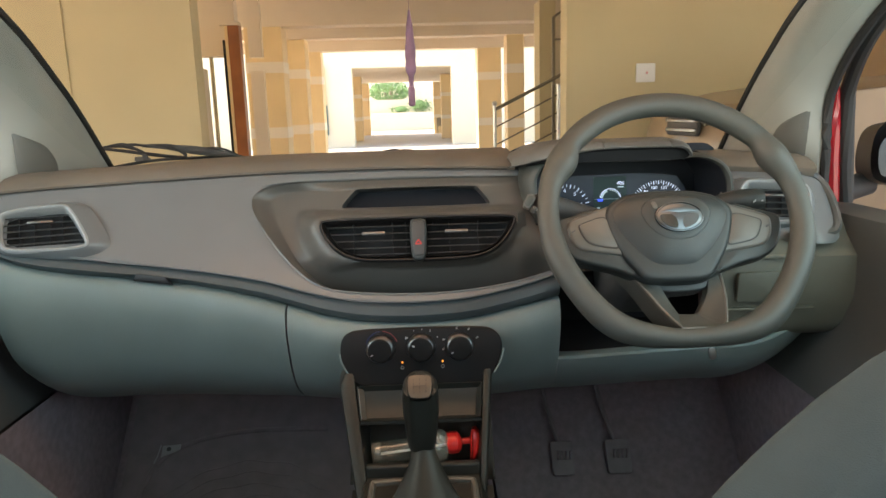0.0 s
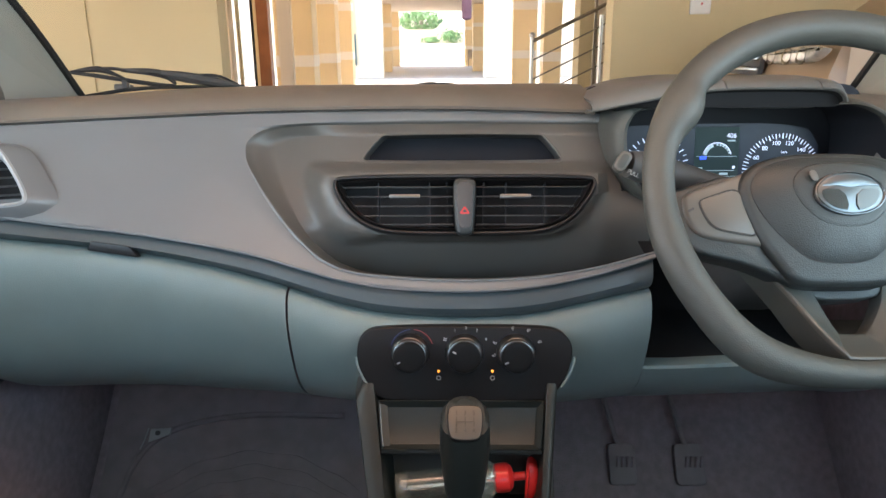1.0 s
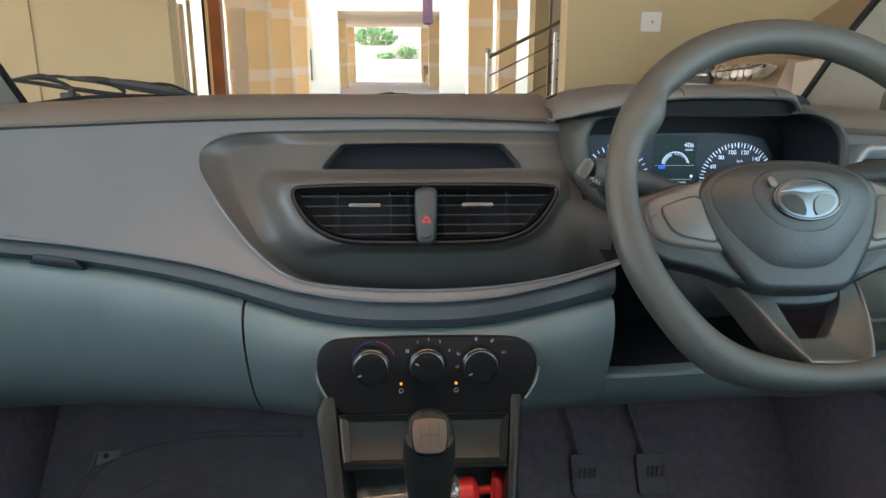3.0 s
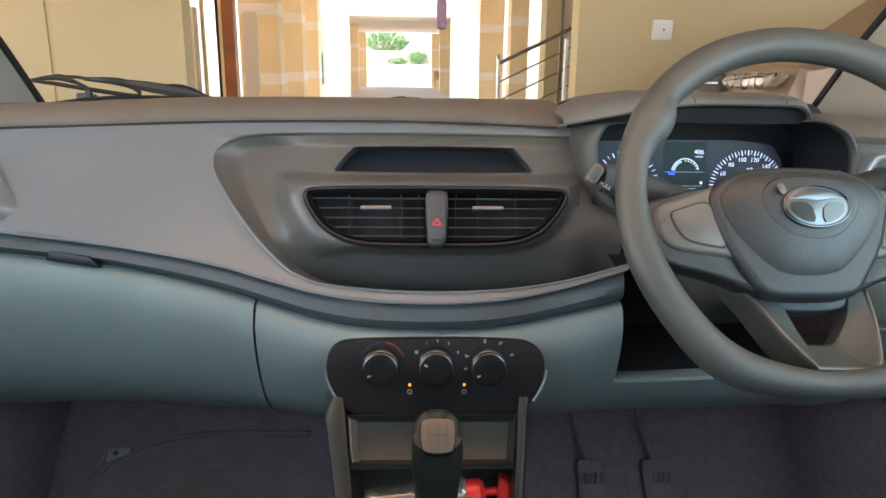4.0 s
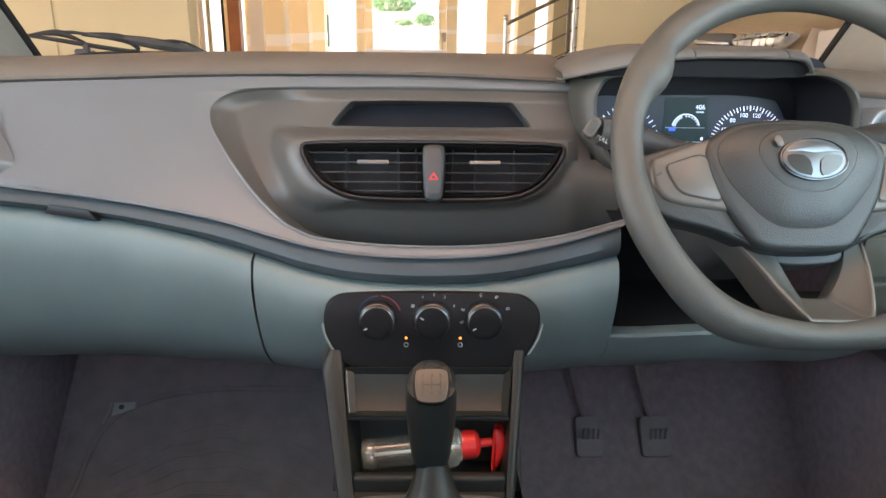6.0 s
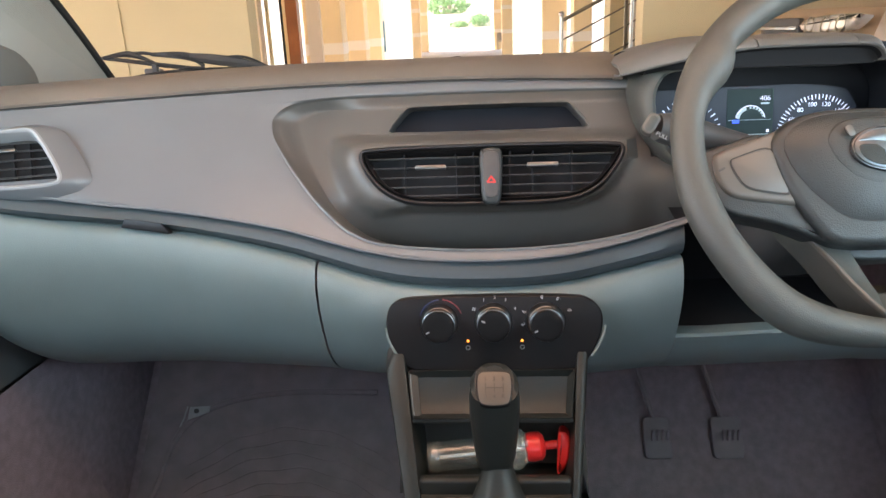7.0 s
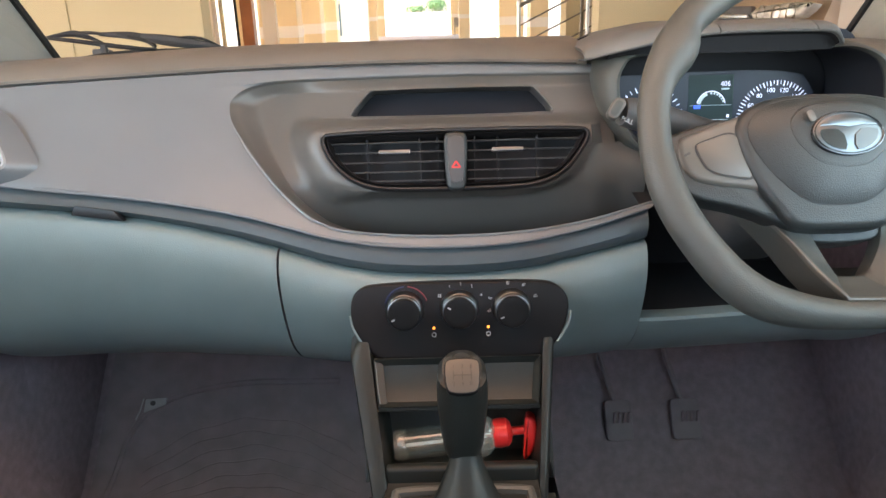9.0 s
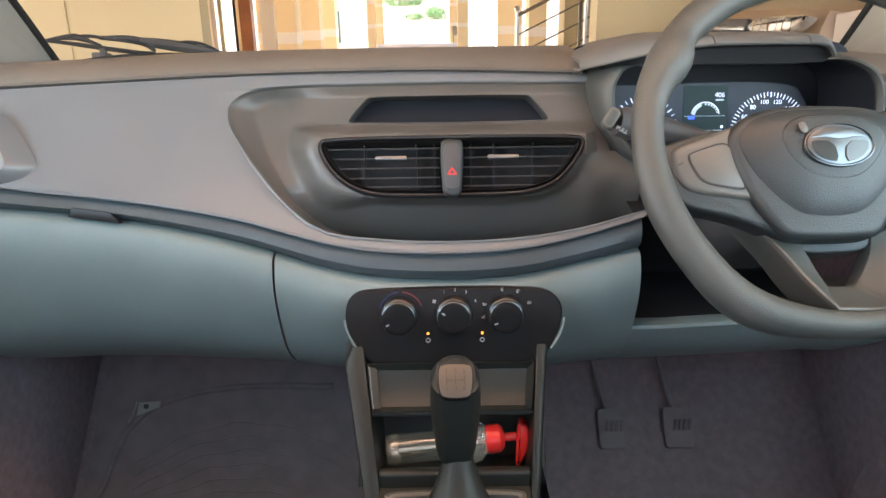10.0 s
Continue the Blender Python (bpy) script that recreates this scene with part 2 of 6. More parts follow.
def frame_of(path, i, up):
    a, b = path[max(i - 1, 0)], path[min(i + 1, len(path) - 1)]
    t = (Vector(b) - Vector(a)).normalized()
    s = t.cross(Vector(up))
    s = s.normalized() if s.length > 1e-5 else t.orthogonal().normalized()
    return t, s, s.cross(t)


def tube(path, radius, n=10, closed_path=False, up=(0, 0, 1), squash=1.0):
    """A round bar along a path; radius is a number or one for each point."""
    rows = []
    m = len(path)
    for i, p in enumerate(path):
        if closed_path:
            t = (Vector(path[(i + 1) % m]) - Vector(path[i - 1])).normalized()
            s = t.cross(Vector(up)).normalized()
            u = s.cross(t)
        else:
            t, s, u = frame_of(path, i, up)
        r = radius[i] if isinstance(radius, (list, tuple)) else radius
        rows.append([Vector(p) + r * (math.cos(2 * math.pi * k / n) * s + squash * math.sin(2 * math.pi * k / n) * u) for k in range(n)])
    if closed_path:
        rows.append(rows[0])
        bm = loft(rows, True)
        bmesh.ops.remove_doubles(bm, verts=bm.verts[:], dist=1e-6)
        return bm
    return loft(rows, True, True)


def spline(keys, n):
    """n points on a smooth curve through the keys."""
    keys = [Vector(k) for k in keys]
    pts = []
    m = len(keys) - 1
    for i in range(n):
        u = i / (n - 1) * m
        k = min(int(u), m - 1)
        f = u - k
        p1, p2 = keys[k], keys[k + 1]
        p0 = keys[k - 1] if k else 2 * p1 - p2
        p3 = keys[k + 2] if k + 2 <= m else 2 * p2 - p1
        pts.append(0.5 * ((2 * p1) + (p2 - p0) * f + (2 * p0 - 5 * p1 + 4 * p2 - p3) * f * f + (3 * p1 - p0 - 3 * p2 + p3) * f ** 3))
    return pts


def rounded(w, h, r, n=6, power=None):
    """A rounded rectangle as (a, b) pairs, counter-clockwise."""
    pts = []
    for cx, cy, a0 in ((w / 2 - r, h / 2 - r, 0), (-w / 2 + r, h / 2 - r, 90), (-w / 2 + r, -h / 2 + r, 180), (w / 2 - r, -h / 2 + r, 270)):
        for k in range(n + 1):
            a = radians(a0 + 90 * k / n)
            pts.append((cx + r * math.cos(a), cy + r * math.sin(a)))
    return pts


def smooth_outline(keys, n):
    """A closed smooth outline of n points through 2D keys."""
    m = len(keys)
    out = []
    for i in range(n):
        u = i / n * m
        k = int(u)
        f = u - k
        p0, p1, p2, p3 = (Vector(keys[(k + d) % m]) for d in (-1, 0, 1, 2))
        q = 0.5 * ((2 * p1) + (p2 - p0) * f + (2 * p0 - 5 * p1 + 4 * p2 - p3) * f * f + (3 * p1 - p0 - 3 * p2 + p3) * f ** 3)
        out.append((q[0], q[1]))
    return out


def inset(outline, d):
    """A 2D outline moved inwards by d (counter-clockwise outlines)."""
    n = len(outline)
    out = []
    for i in range(n):
        a, p, b = Vector(outline[i - 1]), Vector(outline[i]), Vector(outline[(i + 1) % n])
        t = (b - a).normalized()
        out.append((p[0] - t[1] * d, p[1] + t[0] * d))
    return out


def cut_corners(keys, rounds=3):
    """An outline with its corners rounded by repeated cutting."""
    pts = [Vector(k) for k in keys]
    for _ in range(rounds):
        nxt = []
        for i, p in enumerate(pts):
            q = pts[(i + 1) % len(pts)]
            nxt += [p * 0.75 + q * 0.25, p * 0.25 + q * 0.75]
        pts = nxt
    return [(p[0], p[1]) for p in pts]


def slab(outline, depth, m, bevel=0.0, steps=2, back=True):
    """A plate: a 2D outline in the (a, b) plane of m, whose front is at +c, with a rounded front edge."""
    rows = [[m @ Vector((a, b, -depth)) for a, b in outline]]
    if bevel:
        for k in range(steps + 1):
            an = math.pi / 2 * k / steps
            o = inset(outline, bevel * (1 - math.cos(an)))
            rows.append([m @ Vector((a, b, -bevel + bevel * math.sin(an))) for a, b in o])
    else:
        rows.append([m @ Vector((a, b, 0)) for a, b in outline])
    bm = loft(rows, True)
    bm.verts.ensure_lookup_table()
    n = len(outline)
    bm.faces.new([bm.verts[len(rows) * n - n + i] for i in range(n)])
    if back:
        bm.faces.new([bm.verts[i] for i in reversed(range(n))])
    bmesh.ops.recalc_face_normals(bm, faces=bm.faces[:])
    return bm


def plane_at(x, y, z, pitch=0.0, yaw=0.0, roll=0.0):
    """A plane facing the cabin's rear: a to the right, b up, c towards the rear. pitch leans its top away, in degrees."""
    return Matrix.Translation((x, y, z)) @ Euler((radians(90 - pitch), 0, radians(yaw))).to_matrix().to_4x4() @ Euler((0, 0, radians(roll))).to_matrix().to_4x4()


def turned(profile, m, n=24):
    """A turned body: profile of (radius, c) about the c axis of m."""
    rows = [[m @ Vector((r * math.cos(2 * math.pi * k / n), r * math.sin(2 * math.pi * k / n), c)) for k in range(n)] for r, c in profile]
    bm = loft(rows, True, True)
    bmesh.ops.recalc_face_normals(bm, faces=bm.faces[:])
    return bm


def lettering(name, text, size, m, material, parent, align="CENTER", label=""):
    cu = bpy.data.curves.new(name, "FONT")
    cu.body, cu.size, cu.align_x, cu.align_y, cu.extrude = text, size, align, "CENTER", 0.0002
    tmp = bpy.data.objects.new(name, cu)
    scene.collection.objects.link(tmp)
    bpy.context.view_layer.update()
    me = bpy.data.meshes.new_from_object(tmp.evaluated_get(bpy.context.evaluated_depsgraph_get()))
    bpy.data.objects.remove(tmp)
    bpy.data.curves.remove(cu)
    me.transform(m)
    me.materials.clear()
    me.materials.append(material)
    me.name = name
    ob = new(name, me)
    ob.parent = parent
    if label:
        ob["label"] = label
    return ob


def joined(*bms):
    out = bmesh.new()
    for b in bms:
        me = bpy.data.meshes.new("tmp")
        b.to_mesh(me)
        b.free()
        out.from_mesh(me)
        bpy.data.meshes.remove(me)
    return out


def curve_z(keys):
    """A function of x from (x, value) keys, smooth between them."""
    xs = [k[0] for k in keys]
    vs = [k[1] for k in keys]

    def f(x):
        if x <= xs[0]:
            return vs[0] + (x - xs[0]) * (vs[1] - vs[0]) / (xs[1] - xs[0])
        if x >= xs[-1]:
            return vs[-1] + (x - xs[-1]) * (vs[-1] - vs[-2]) / (xs[-1] - xs[-2])
        i = max(k for k in range(len(xs) - 1) if xs[k] <= x)

        def slope(k):
            if k in (0, len(xs) - 1):
                return (vs[1] - vs[0]) / (xs[1] - xs[0]) if k == 0 else (vs[-1] - vs[-2]) / (xs[-1] - xs[-2])
            return (vs[k + 1] - vs[k - 1]) / (xs[k + 1] - xs[k - 1])

        h = xs[i + 1] - xs[i]
        t = (x - xs[i]) / h
        return (2 * t ** 3 - 3 * t * t + 1) * vs[i] + (t ** 3 - 2 * t * t + t) * h * slope(i) + (3 * t * t - 2 * t ** 3) * vs[i + 1] + (t ** 3 - t * t) * h * slope(i + 1)

    return f


# ---- the parking hall ----
HALL = Matrix.Translation((0, 0.33, 0)) @ Euler((0, 0, radians(1.9))).to_matrix().to_4x4()


def hall(name, bm, material, label="", category="", kind="structure", parent=None, smooth=False):
    bm.transform(HALL)
    ob = part(name, bm, material, parent, smooth=smooth)
    if label:
        tagged(ob, label, category, "", kind)
    return ob


hall("ground", box(-400, 400, -400, 400, -0.2, 0.0), M_GROUND, "pale concrete ground of the parking hall and yard", "ground")
hall("wall_right", box(1.5, 8.0, 6.1, 6.35, 0, 2.9), M_WALL, "cream painted wall of the parking hall", "wall")
hall("wall_left", box(-8.0, -1.77, 6.1, 6.35, 0, 2.9), M_WALL, "cream painted wall of the parking hall", "wall")
hall("wall_left_pilaster", box(-4.6, -2.84, 6.084, 6.098, 0, 2.9, 0.004), M_WALL, "cream painted pilaster on the hall wall", "wall")
hall("ceiling", box(-8.0, 8.0, -2.2, 15.8, 2.9, 3.1), M_CEIL, "pale plastered ceiling slab", "ceiling")
hall("wall_side_left", box(-8.3, -8.0, 3.5, 6.35, 0, 2.9), M_WALL, "cream painted side wall of the hall", "wall")
hall("wall_side_right", box(8.0, 8.3, 3.5, 6.35, 0, 2.9), M_WALL, "cream painted side wall of the hall", "wall")
for k, (d, drop) in enumerate(((6.4, 2.62), (10.7, 2.5), (12.6, 2.5), (15.2, 2.5))):
    hall("beam_%d" % (k + 1), box(-6, 6, d, d + 0.35, drop, 2.898), M_CEIL, "pale plastered ceiling beam across the driveway", "beam")


def column(u0, u1, d0, d1, top=2.5):
    c = thing("column", "yellow painted column with pale stripes beside the driveway", "column", group="columns along the driveway")
    hall("shaft", box(u0, u1, d0, d1, 0, top, 0.012), M_COLUMN, parent=c)
    for z in (1.83, 0.86):
        hall("stripe", box(u0 - 0.004, u1 + 0.004, d0 - 0.004, d1 + 0.004, z, z + 0.16), M_BANDPAINT, parent=c)
    return c


for d, u in ((10.7, -1.74), (12.6, -1.65), (15.2, -1.66)):
    column(u - 0.56, u, d, d + 0.5)
column(1.93, 2.24, 12.6, 13.0)
column(1.68, 2.19, 15.2, 15.7)
# stone-clad entrance with a wooden door
hall("entrance_wall", box(-2.95, -2.37, 8.6, 8.8, 0, 1.78), M_CEIL, "pale plastered wall beside the entrance door", "wall")
hall("entrance_header", box(-2.95, -1.95, 8.6, 8.8, 1.92, 2.9), M_CEIL, "pale plastered wall over the entrance", "wall")
hall("entrance_mullion", box(-2.30, -2.27, 8.65, 8.72, 0, 1.92), M_WALL, "pale mullion beside the entrance", "mullion")
hall("entrance_wall_far", box(-1.95, -1.78, 9.3, 9.4, 0, 1.78), M_CEIL, "pale plastered wall beside the entrance door", "wall")
hall("entrance_header_far", box(-1.95, -1.78, 9.3, 9.4, 1.95, 2.9), M_CEIL, "pale plastered wall over the entrance", "wall")
# far building across the yard
hall("far_building_wall_left", box(-9, -1.72, 25.6, 26.2, 0, 5.5), M_FARWALL, "pale sunlit wall of the far building", "wall")
hall("far_building_wall_right", box(1.85, 9, 25.6, 26.2, 0, 5.5), M_FARWALL, "pale sunlit wall of the far building", "wall")
hall("far_building_lintel", box(-1.72, 1.85, 25.6, 26.2, 2.78, 5.5), M_FARWALL, "pale sunlit lintel over the far passage", "wall")
hall("far_passage_ceiling", box(-9, 9, 26.2, 39, 2.78, 3.0), M_CEIL, "pale ceiling of the far passage", "ceiling")
for d in (31.0, 38.5):
    for u in (-2.2, 1.75):
        column(u, u + 0.5, d, d + 0.5, 2.75)


# ---- car shell ----

def pillar_trim(side):
    """A-pillar lining: between the windscreen's edge and the door frame, up to the roof."""
    c = thing("pillar_trim", "grained beige-grey plastic lining of the windscreen pillar", "pillar trim", group="windscreen pillars")
    inner = spline([(0.657, 1.525, 1.088), (0.648, 1.40, 1.195), (0.635, 1.28, 1.272), (0.622, 1.15, 1.342), (0.595, 0.87, 1.45), (0.575, 0.62, 1.50)], 24)
    outer = spline([(0.722, 1.27, 1.00), (0.718, 1.262, 1.10), (0.711, 1.247, 1.207), (0.687, 1.11, 1.312), (0.655, 0.86, 1.415), (0.63, 0.60, 1.475)], 24)
    rows = []
    for i, o in zip(inner, outer):
        r = [i + Vector((0, 0.02, 0.012))]
        for k in range(9):
            f = k / 8
            p = i + (o - i) * f
            r.append(p + Vector((-0.022, -0.012, 0)) * math.sin(math.pi * f) ** 0.8)
        r.append(o + Vector((0.018, 0.004, 0.0)))
        wide = 0.015 if side < 0 else 0.0
        rows.append([Vector(((p.x + wide * k / 10) * side, p.y, p.z)) for k, p in enumerate(r)])
    part("lining", loft(rows), M_PILLAR, c)
    patch = []
    for k in range(13):
        r = 2.4 + 5.2 * k / 12
        lo = 0.55 - 0.04 * math.sin(math.pi * k / 6) if k < 6 else 0.55 + 0.33 * ((k - 6) / 6) ** 1.3
        i, o = inner[int(r)].lerp(inner[int(r) + 1], r % 1), outer[int(r)].lerp(outer[int(r) + 1], r % 1)
        line = []
        for q in range(9):
            f = lo + (0.90 - lo) * q / 8
            p = i + (o - i) * f + Vector((-0.022, -0.012, 0)) * math.sin(math.pi * f) ** 0.8
            up = 0.0 if q in (0, 8) or k in (0, 12) else 0.004
            p += Vector((-0.8, -0.5, 0.1)) * (up - 0.0015)
            line.append(Vector((p.x * side, p.y, p.z)))
        patch.append(line)
    part("sail_cover", loft(patch), M_SAIL, c, "darker grey raised cover")
    part("glass_edge_band", tube([(side * (p.x - 0.002), p.y + 0.010, p.z + 0.010) for p in inner], 0.006, 6), M_RUBBER, c, "black ceramic edge of the windscreen")
    part("door_seal", tube([(side * (p.x + (0.012 if side > 0 else 0.027)), p.y - 0.004, p.z) for p in outer], 0.008, 8), M_RUBBER, c, "black rubber door seal")
    return c


for s_ in (-1, 1):
    pillar_trim(s_)
shell = thing("car_shell", "red hatchback body shell with dark roof lining", "car body", kind="structure")
part("roof_lining", loft([[(x, y, 1.52 - 0.04 * (x / 0.6) ** 2) for x in (-0.62, -0.3, 0, 0.3, 0.62)] for y in (0.60, 0.2, -0.4, -1.1)]), M_HEADLINER, shell)
part("rear_wall", box(-0.75, 0.75, -1.35, -1.25, 0.2, 0.95), M_DOORTRIM, shell)
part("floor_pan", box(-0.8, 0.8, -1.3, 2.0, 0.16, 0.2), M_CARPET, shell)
part("firewall", box(-0.8, 0.8, 1.72, 1.76, 0.2, 1.05), M_BLACK, shell)
part("bonnet", loft([[(x, y, z - 0.05 * (x / 0.8) ** 2) for x in (-0.8, -0.4, 0, 0.4, 0.8)] for y, z in ((1.75, 0.98), (2.2, 0.93), (2.6, 0.84), (2.75, 0.7), (2.78, 0.4))]), M_RED, shell)
for s_ in (-1, 1):
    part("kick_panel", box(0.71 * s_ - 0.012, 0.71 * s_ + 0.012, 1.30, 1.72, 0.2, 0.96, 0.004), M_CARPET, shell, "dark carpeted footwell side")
    part("side_sill", box(0.74 * s_ - 0.02, 0.74 * s_ + 0.02, -1.3, 1.8, 0.2, 0.9), M_DOORTRIM, shell)

for s_ in (-1, 1):
    rows = []
    for y, w in ((-1.55, 0.70), (-1.45, 0.76), (-1.0, 0.80), (0.0, 0.825), (1.0, 0.825), (1.9, 0.81), (2.5, 0.76), (2.72, 0.68)):
        top = 0.99 if y < 1.6 else 0.93 - 0.10 * (y - 1.9)
        rows.append([Vector((s_ * x, y, z)) for x, z in ((w - 0.05, 0.20), (w, 0.30), (w + 0.005, 0.55), (w, 0.80), (w - 0.02, 0.93 if y < 1.6 else top - 0.03), (w - 0.06, top))])
    part("body_side", loft(rows), M_RED, shell, "red body side")
    part("rear_pillar", tube(spline([(s_ * 0.70, -1.22, 0.98), (s_ * 0.67, -1.16, 1.20), (s_ * 0.60, -1.02, 1.47)], 10), [0.05, 0.05, 0.048, 0.046, 0.044, 0.042, 0.04, 0.038, 0.036, 0.034], 10), M_RED, shell, "red rear pillar")
    part("middle_pillar", tube(spline([(s_ * 0.725, -0.12, 0.98), (s_ * 0.70, -0.10, 1.25), (s_ * 0.635, -0.06, 1.50)], 10), 0.028, 10), M_BLACK, shell, "black middle pillar")
    for y in (-0.95, 1.98):
        part("tyre", turned([(0.17, -0.09), (0.28, -0.09), (0.30, -0.06), (0.30, 0.06), (0.28, 0.09), (0.17, 0.09)], Matrix.Translation((s_ * 0.72, y, 0.30)) @ Euler((0, radians(90), 0)).to_matrix().to_4x4(), 28), M_RUBBER, shell, "black tyre")
part("roof_skin", loft([[(x, y, z - 0.05 * (abs(x) / 0.6) ** 2.5) for x in (-0.66, -0.62, -0.45, -0.2, 0, 0.2, 0.45, 0.62, 0.66)] for y, z in ((0.66, 1.525), (0.4, 1.555), (-0.2, 1.575), (-0.9, 1.55), (-1.15, 1.50), (-1.17, 1.48))]), M_RED, shell, "red roof")
part("tailgate", loft([[(x, y - 0.06 + 0.06 * (x / 0.7) ** 2 * -1, z) for x in (-0.70, -0.4, 0, 0.4, 0.70)] for y, z in ((-1.24, 1.0), (-1.40, 0.93), (-1.50, 0.75), (-1.52, 0.5), (-1.46, 0.22))]), M_RED, shell, "red tailgate")

# ---- dashboard ----
dash = thing("dashboard", "two-tone grey plastic dashboard with sculpted recess", "dashboard")


def fas(x, z):
    return 1.12 + (z - 0.93) * 0.8 - 0.10 * x * x - 0.9 * max(0, abs(x) - 0.38) ** 2


zA = curve_z([(-0.663, 1.086), (-0.582, 1.088), (-0.509, 1.0895), (-0.43, 1.091), (-0.325, 1.0945), (-0.17, 1.097), (0.0, 1.0965), (0.19, 1.0905), (0.66, 1.078)])
zC = curve_z([(-0.654, 1.016), (-0.628, 1.005), (-0.593, 0.994), (-0.545, 0.9835), (-0.483, 0.971), (-0.414, 0.961), (-0.335, 0.949), (-0.255, 0.9345), (-0.195, 0.9195), (-0.15, 0.909), (-0.09, 0.900), (0.0, 0.897), (0.08, 0.901), (0.152, 0.913), (0.22, 0.9295), (0.236, 0.934)])
zD = curve_z([(-0.658, 0.999), (-0.63, 0.982), (-0.60, 0.970), (-0.55, 0.957), (-0.48, 0.946), (-0.40, 0.934), (-0.312, 0.9175), (-0.245, 0.902), (-0.19, 0.887), (-0.15, 0.876), (-0.09, 0.866), (0.0, 0.862), (0.08, 0.866), (0.15, 0.878), (0.225, 0.892), (0.236, 0.895)])
XS = [-0.662 + 1.324 * i / 100 for i in range(101)]


def fade(x):
    return -0.036 * abs(x / 0.74) ** 4


rows = []
for x in XS:
    zs, ys = zA(x) + 0.004, fas(x, zA(x))
    pr = [(ys + 0.012, zs - 0.012), (ys, zs - 0.002), (ys - 0.001, zs + 0.002), (ys + 0.008, zs + 0.011), (ys + 0.03, zs + 0.019), (ys + 0.07, zs + 0.0235), (ys + 0.13, 1.1225 + fade(x)), (1.5, 1.1175 + fade(x)), (1.62, 1.106 + fade(x)), (1.80, 1.08 + fade(x))]
    rows.append([Vector((x, y, z)) for y, z in pr])
part("top_pad", loft([r for r in rows if r[0].x < 0.180]), M_PAD, dash, "brown-grey soft grained top pad")
part("top_pad_end", loft([[p + Vector((0, 0.04, 0)) for p in r] for r in rows if r[0].x > 0.515]), M_PAD, dash, "brown-grey soft grained top pad")

part("pad_seam", tube([Vector((x, fas(x, zA(x)) - 0.0010, zA(x) + 0.0012)) for x in XS if x < 0.17], 0.0011, 6), M_RUBBER, dash, "dark seam under the top pad")

OUT = [(0.20, None, "A"), (0.0, None, "A"), (-0.13, None, "A"), (-0.25, None, "A"), (-0.40, None, "A"), (-0.58, None, "A"), (-0.660, 1.086, ""), (-0.662, 1.05, ""), (-0.655, 1.016, ""), (-0.58, None, "C"), (-0.44, None, "C"), (-0.33, None, "C"), (-0.245, None, "C"), (-0.195, None, "C"), (-0.14, None, "C"), (-0.04, None, "C"), (0.06, None, "C"), (0.15, None, "C"), (0.226, None, "C")]
INN = [(0.20, 1.0805), (0.0, 1.083), (-0.13, 1.0825), (-0.205, 1.0815), (-0.245, 1.0785), (-0.268, 1.0725), (-0.281, 1.062), (-0.283, 1.052), (-0.279, 1.038), (-0.266, 1.019), (-0.245, 0.993), (-0.215, 0.962), (-0.185, 0.938), (-0.165, 0.927), (-0.13, 0.917), (-0.04, 0.910), (0.06, 0.911), (0.15, 0.921), (0.237, 0.9405)]
outer = [(x, (zA(x) if w == "A" else zC(x)) if z is None else z) for x, z, w in OUT]
NS = 220
oc = spline([(x, 0, z) for x, z in outer], NS)
ic = spline([(x, 0, z) for x, z in INN], NS)


rows = []
for o, i in zip(oc, ic):
    r = []
    d = (i - o)
    back = o - d.normalized() * 0.001
    r.append(Vector((back.x, fas(o.x, o.z) + 0.010, back.z)))
    for k in range(15):
        f = k / 14
        p = o + d * f
        edge = 0.004 * (1 - min(1, f * d.length / 0.005)) ** 2 + 0.003 * (1 - min(1, (1 - f) * d.length / 0.004)) ** 2
        r.append(Vector((p.x, fas(p.x, p.z) + edge, p.z)))
    rows.append(r)
bm = loft(rows)
bmesh.ops.recalc_face_normals(bm, faces=bm.faces[:])
def cut_hole(bm, outline):
    """Cut a clean hole of a convex (x, z) outline through a skin that faces the cabin."""
    xs, zs = [p[0] for p in outline], [p[1] for p in outline]
    area = sum(a[0] * b[1] - b[0] * a[1] for a, b in zip(outline, outline[1:] + outline[:1]))
    if area < 0:
        outline = outline[::-1]
    sides = [(a, (b[1] - a[1], a[0] - b[0])) for a, b in zip(outline, outline[1:] + outline[:1])]

    def near(f):
        return max(v.co.x for v in f.verts) > min(xs) and min(v.co.x for v in f.verts) < max(xs) and max(v.co.z for v in f.verts) > min(zs) and min(v.co.z for v in f.verts) < max(zs)

    for a, nrm in sides:
        fs = [f for f in bm.faces if near(f)]
        es = list({e for f in fs for e in f.edges})
        vs = list({v for f in fs for v in f.verts})
        bmesh.ops.bisect_plane(bm, geom=fs + es + vs, dist=1e-6, plane_co=(a[0], 0, a[1]), plane_no=(nrm[0], 0, nrm[1]))
    gone = []
    for f in bm.faces:
        c = f.calc_center_median()
        if all((c.x - a[0]) * n[0] + (c.z - a[1]) * n[1] < 0 for a, n in sides):
            gone.append(f)
    bmesh.ops.delete(bm, geom=gone, context="FACES")


def side_vent_frame(side):
    return plane_at(0.592 * side, 1.108, 1.034, 30, -20 * side) if side < 0 else plane_at(0.588, 1.150, 1.034, 30, -20)


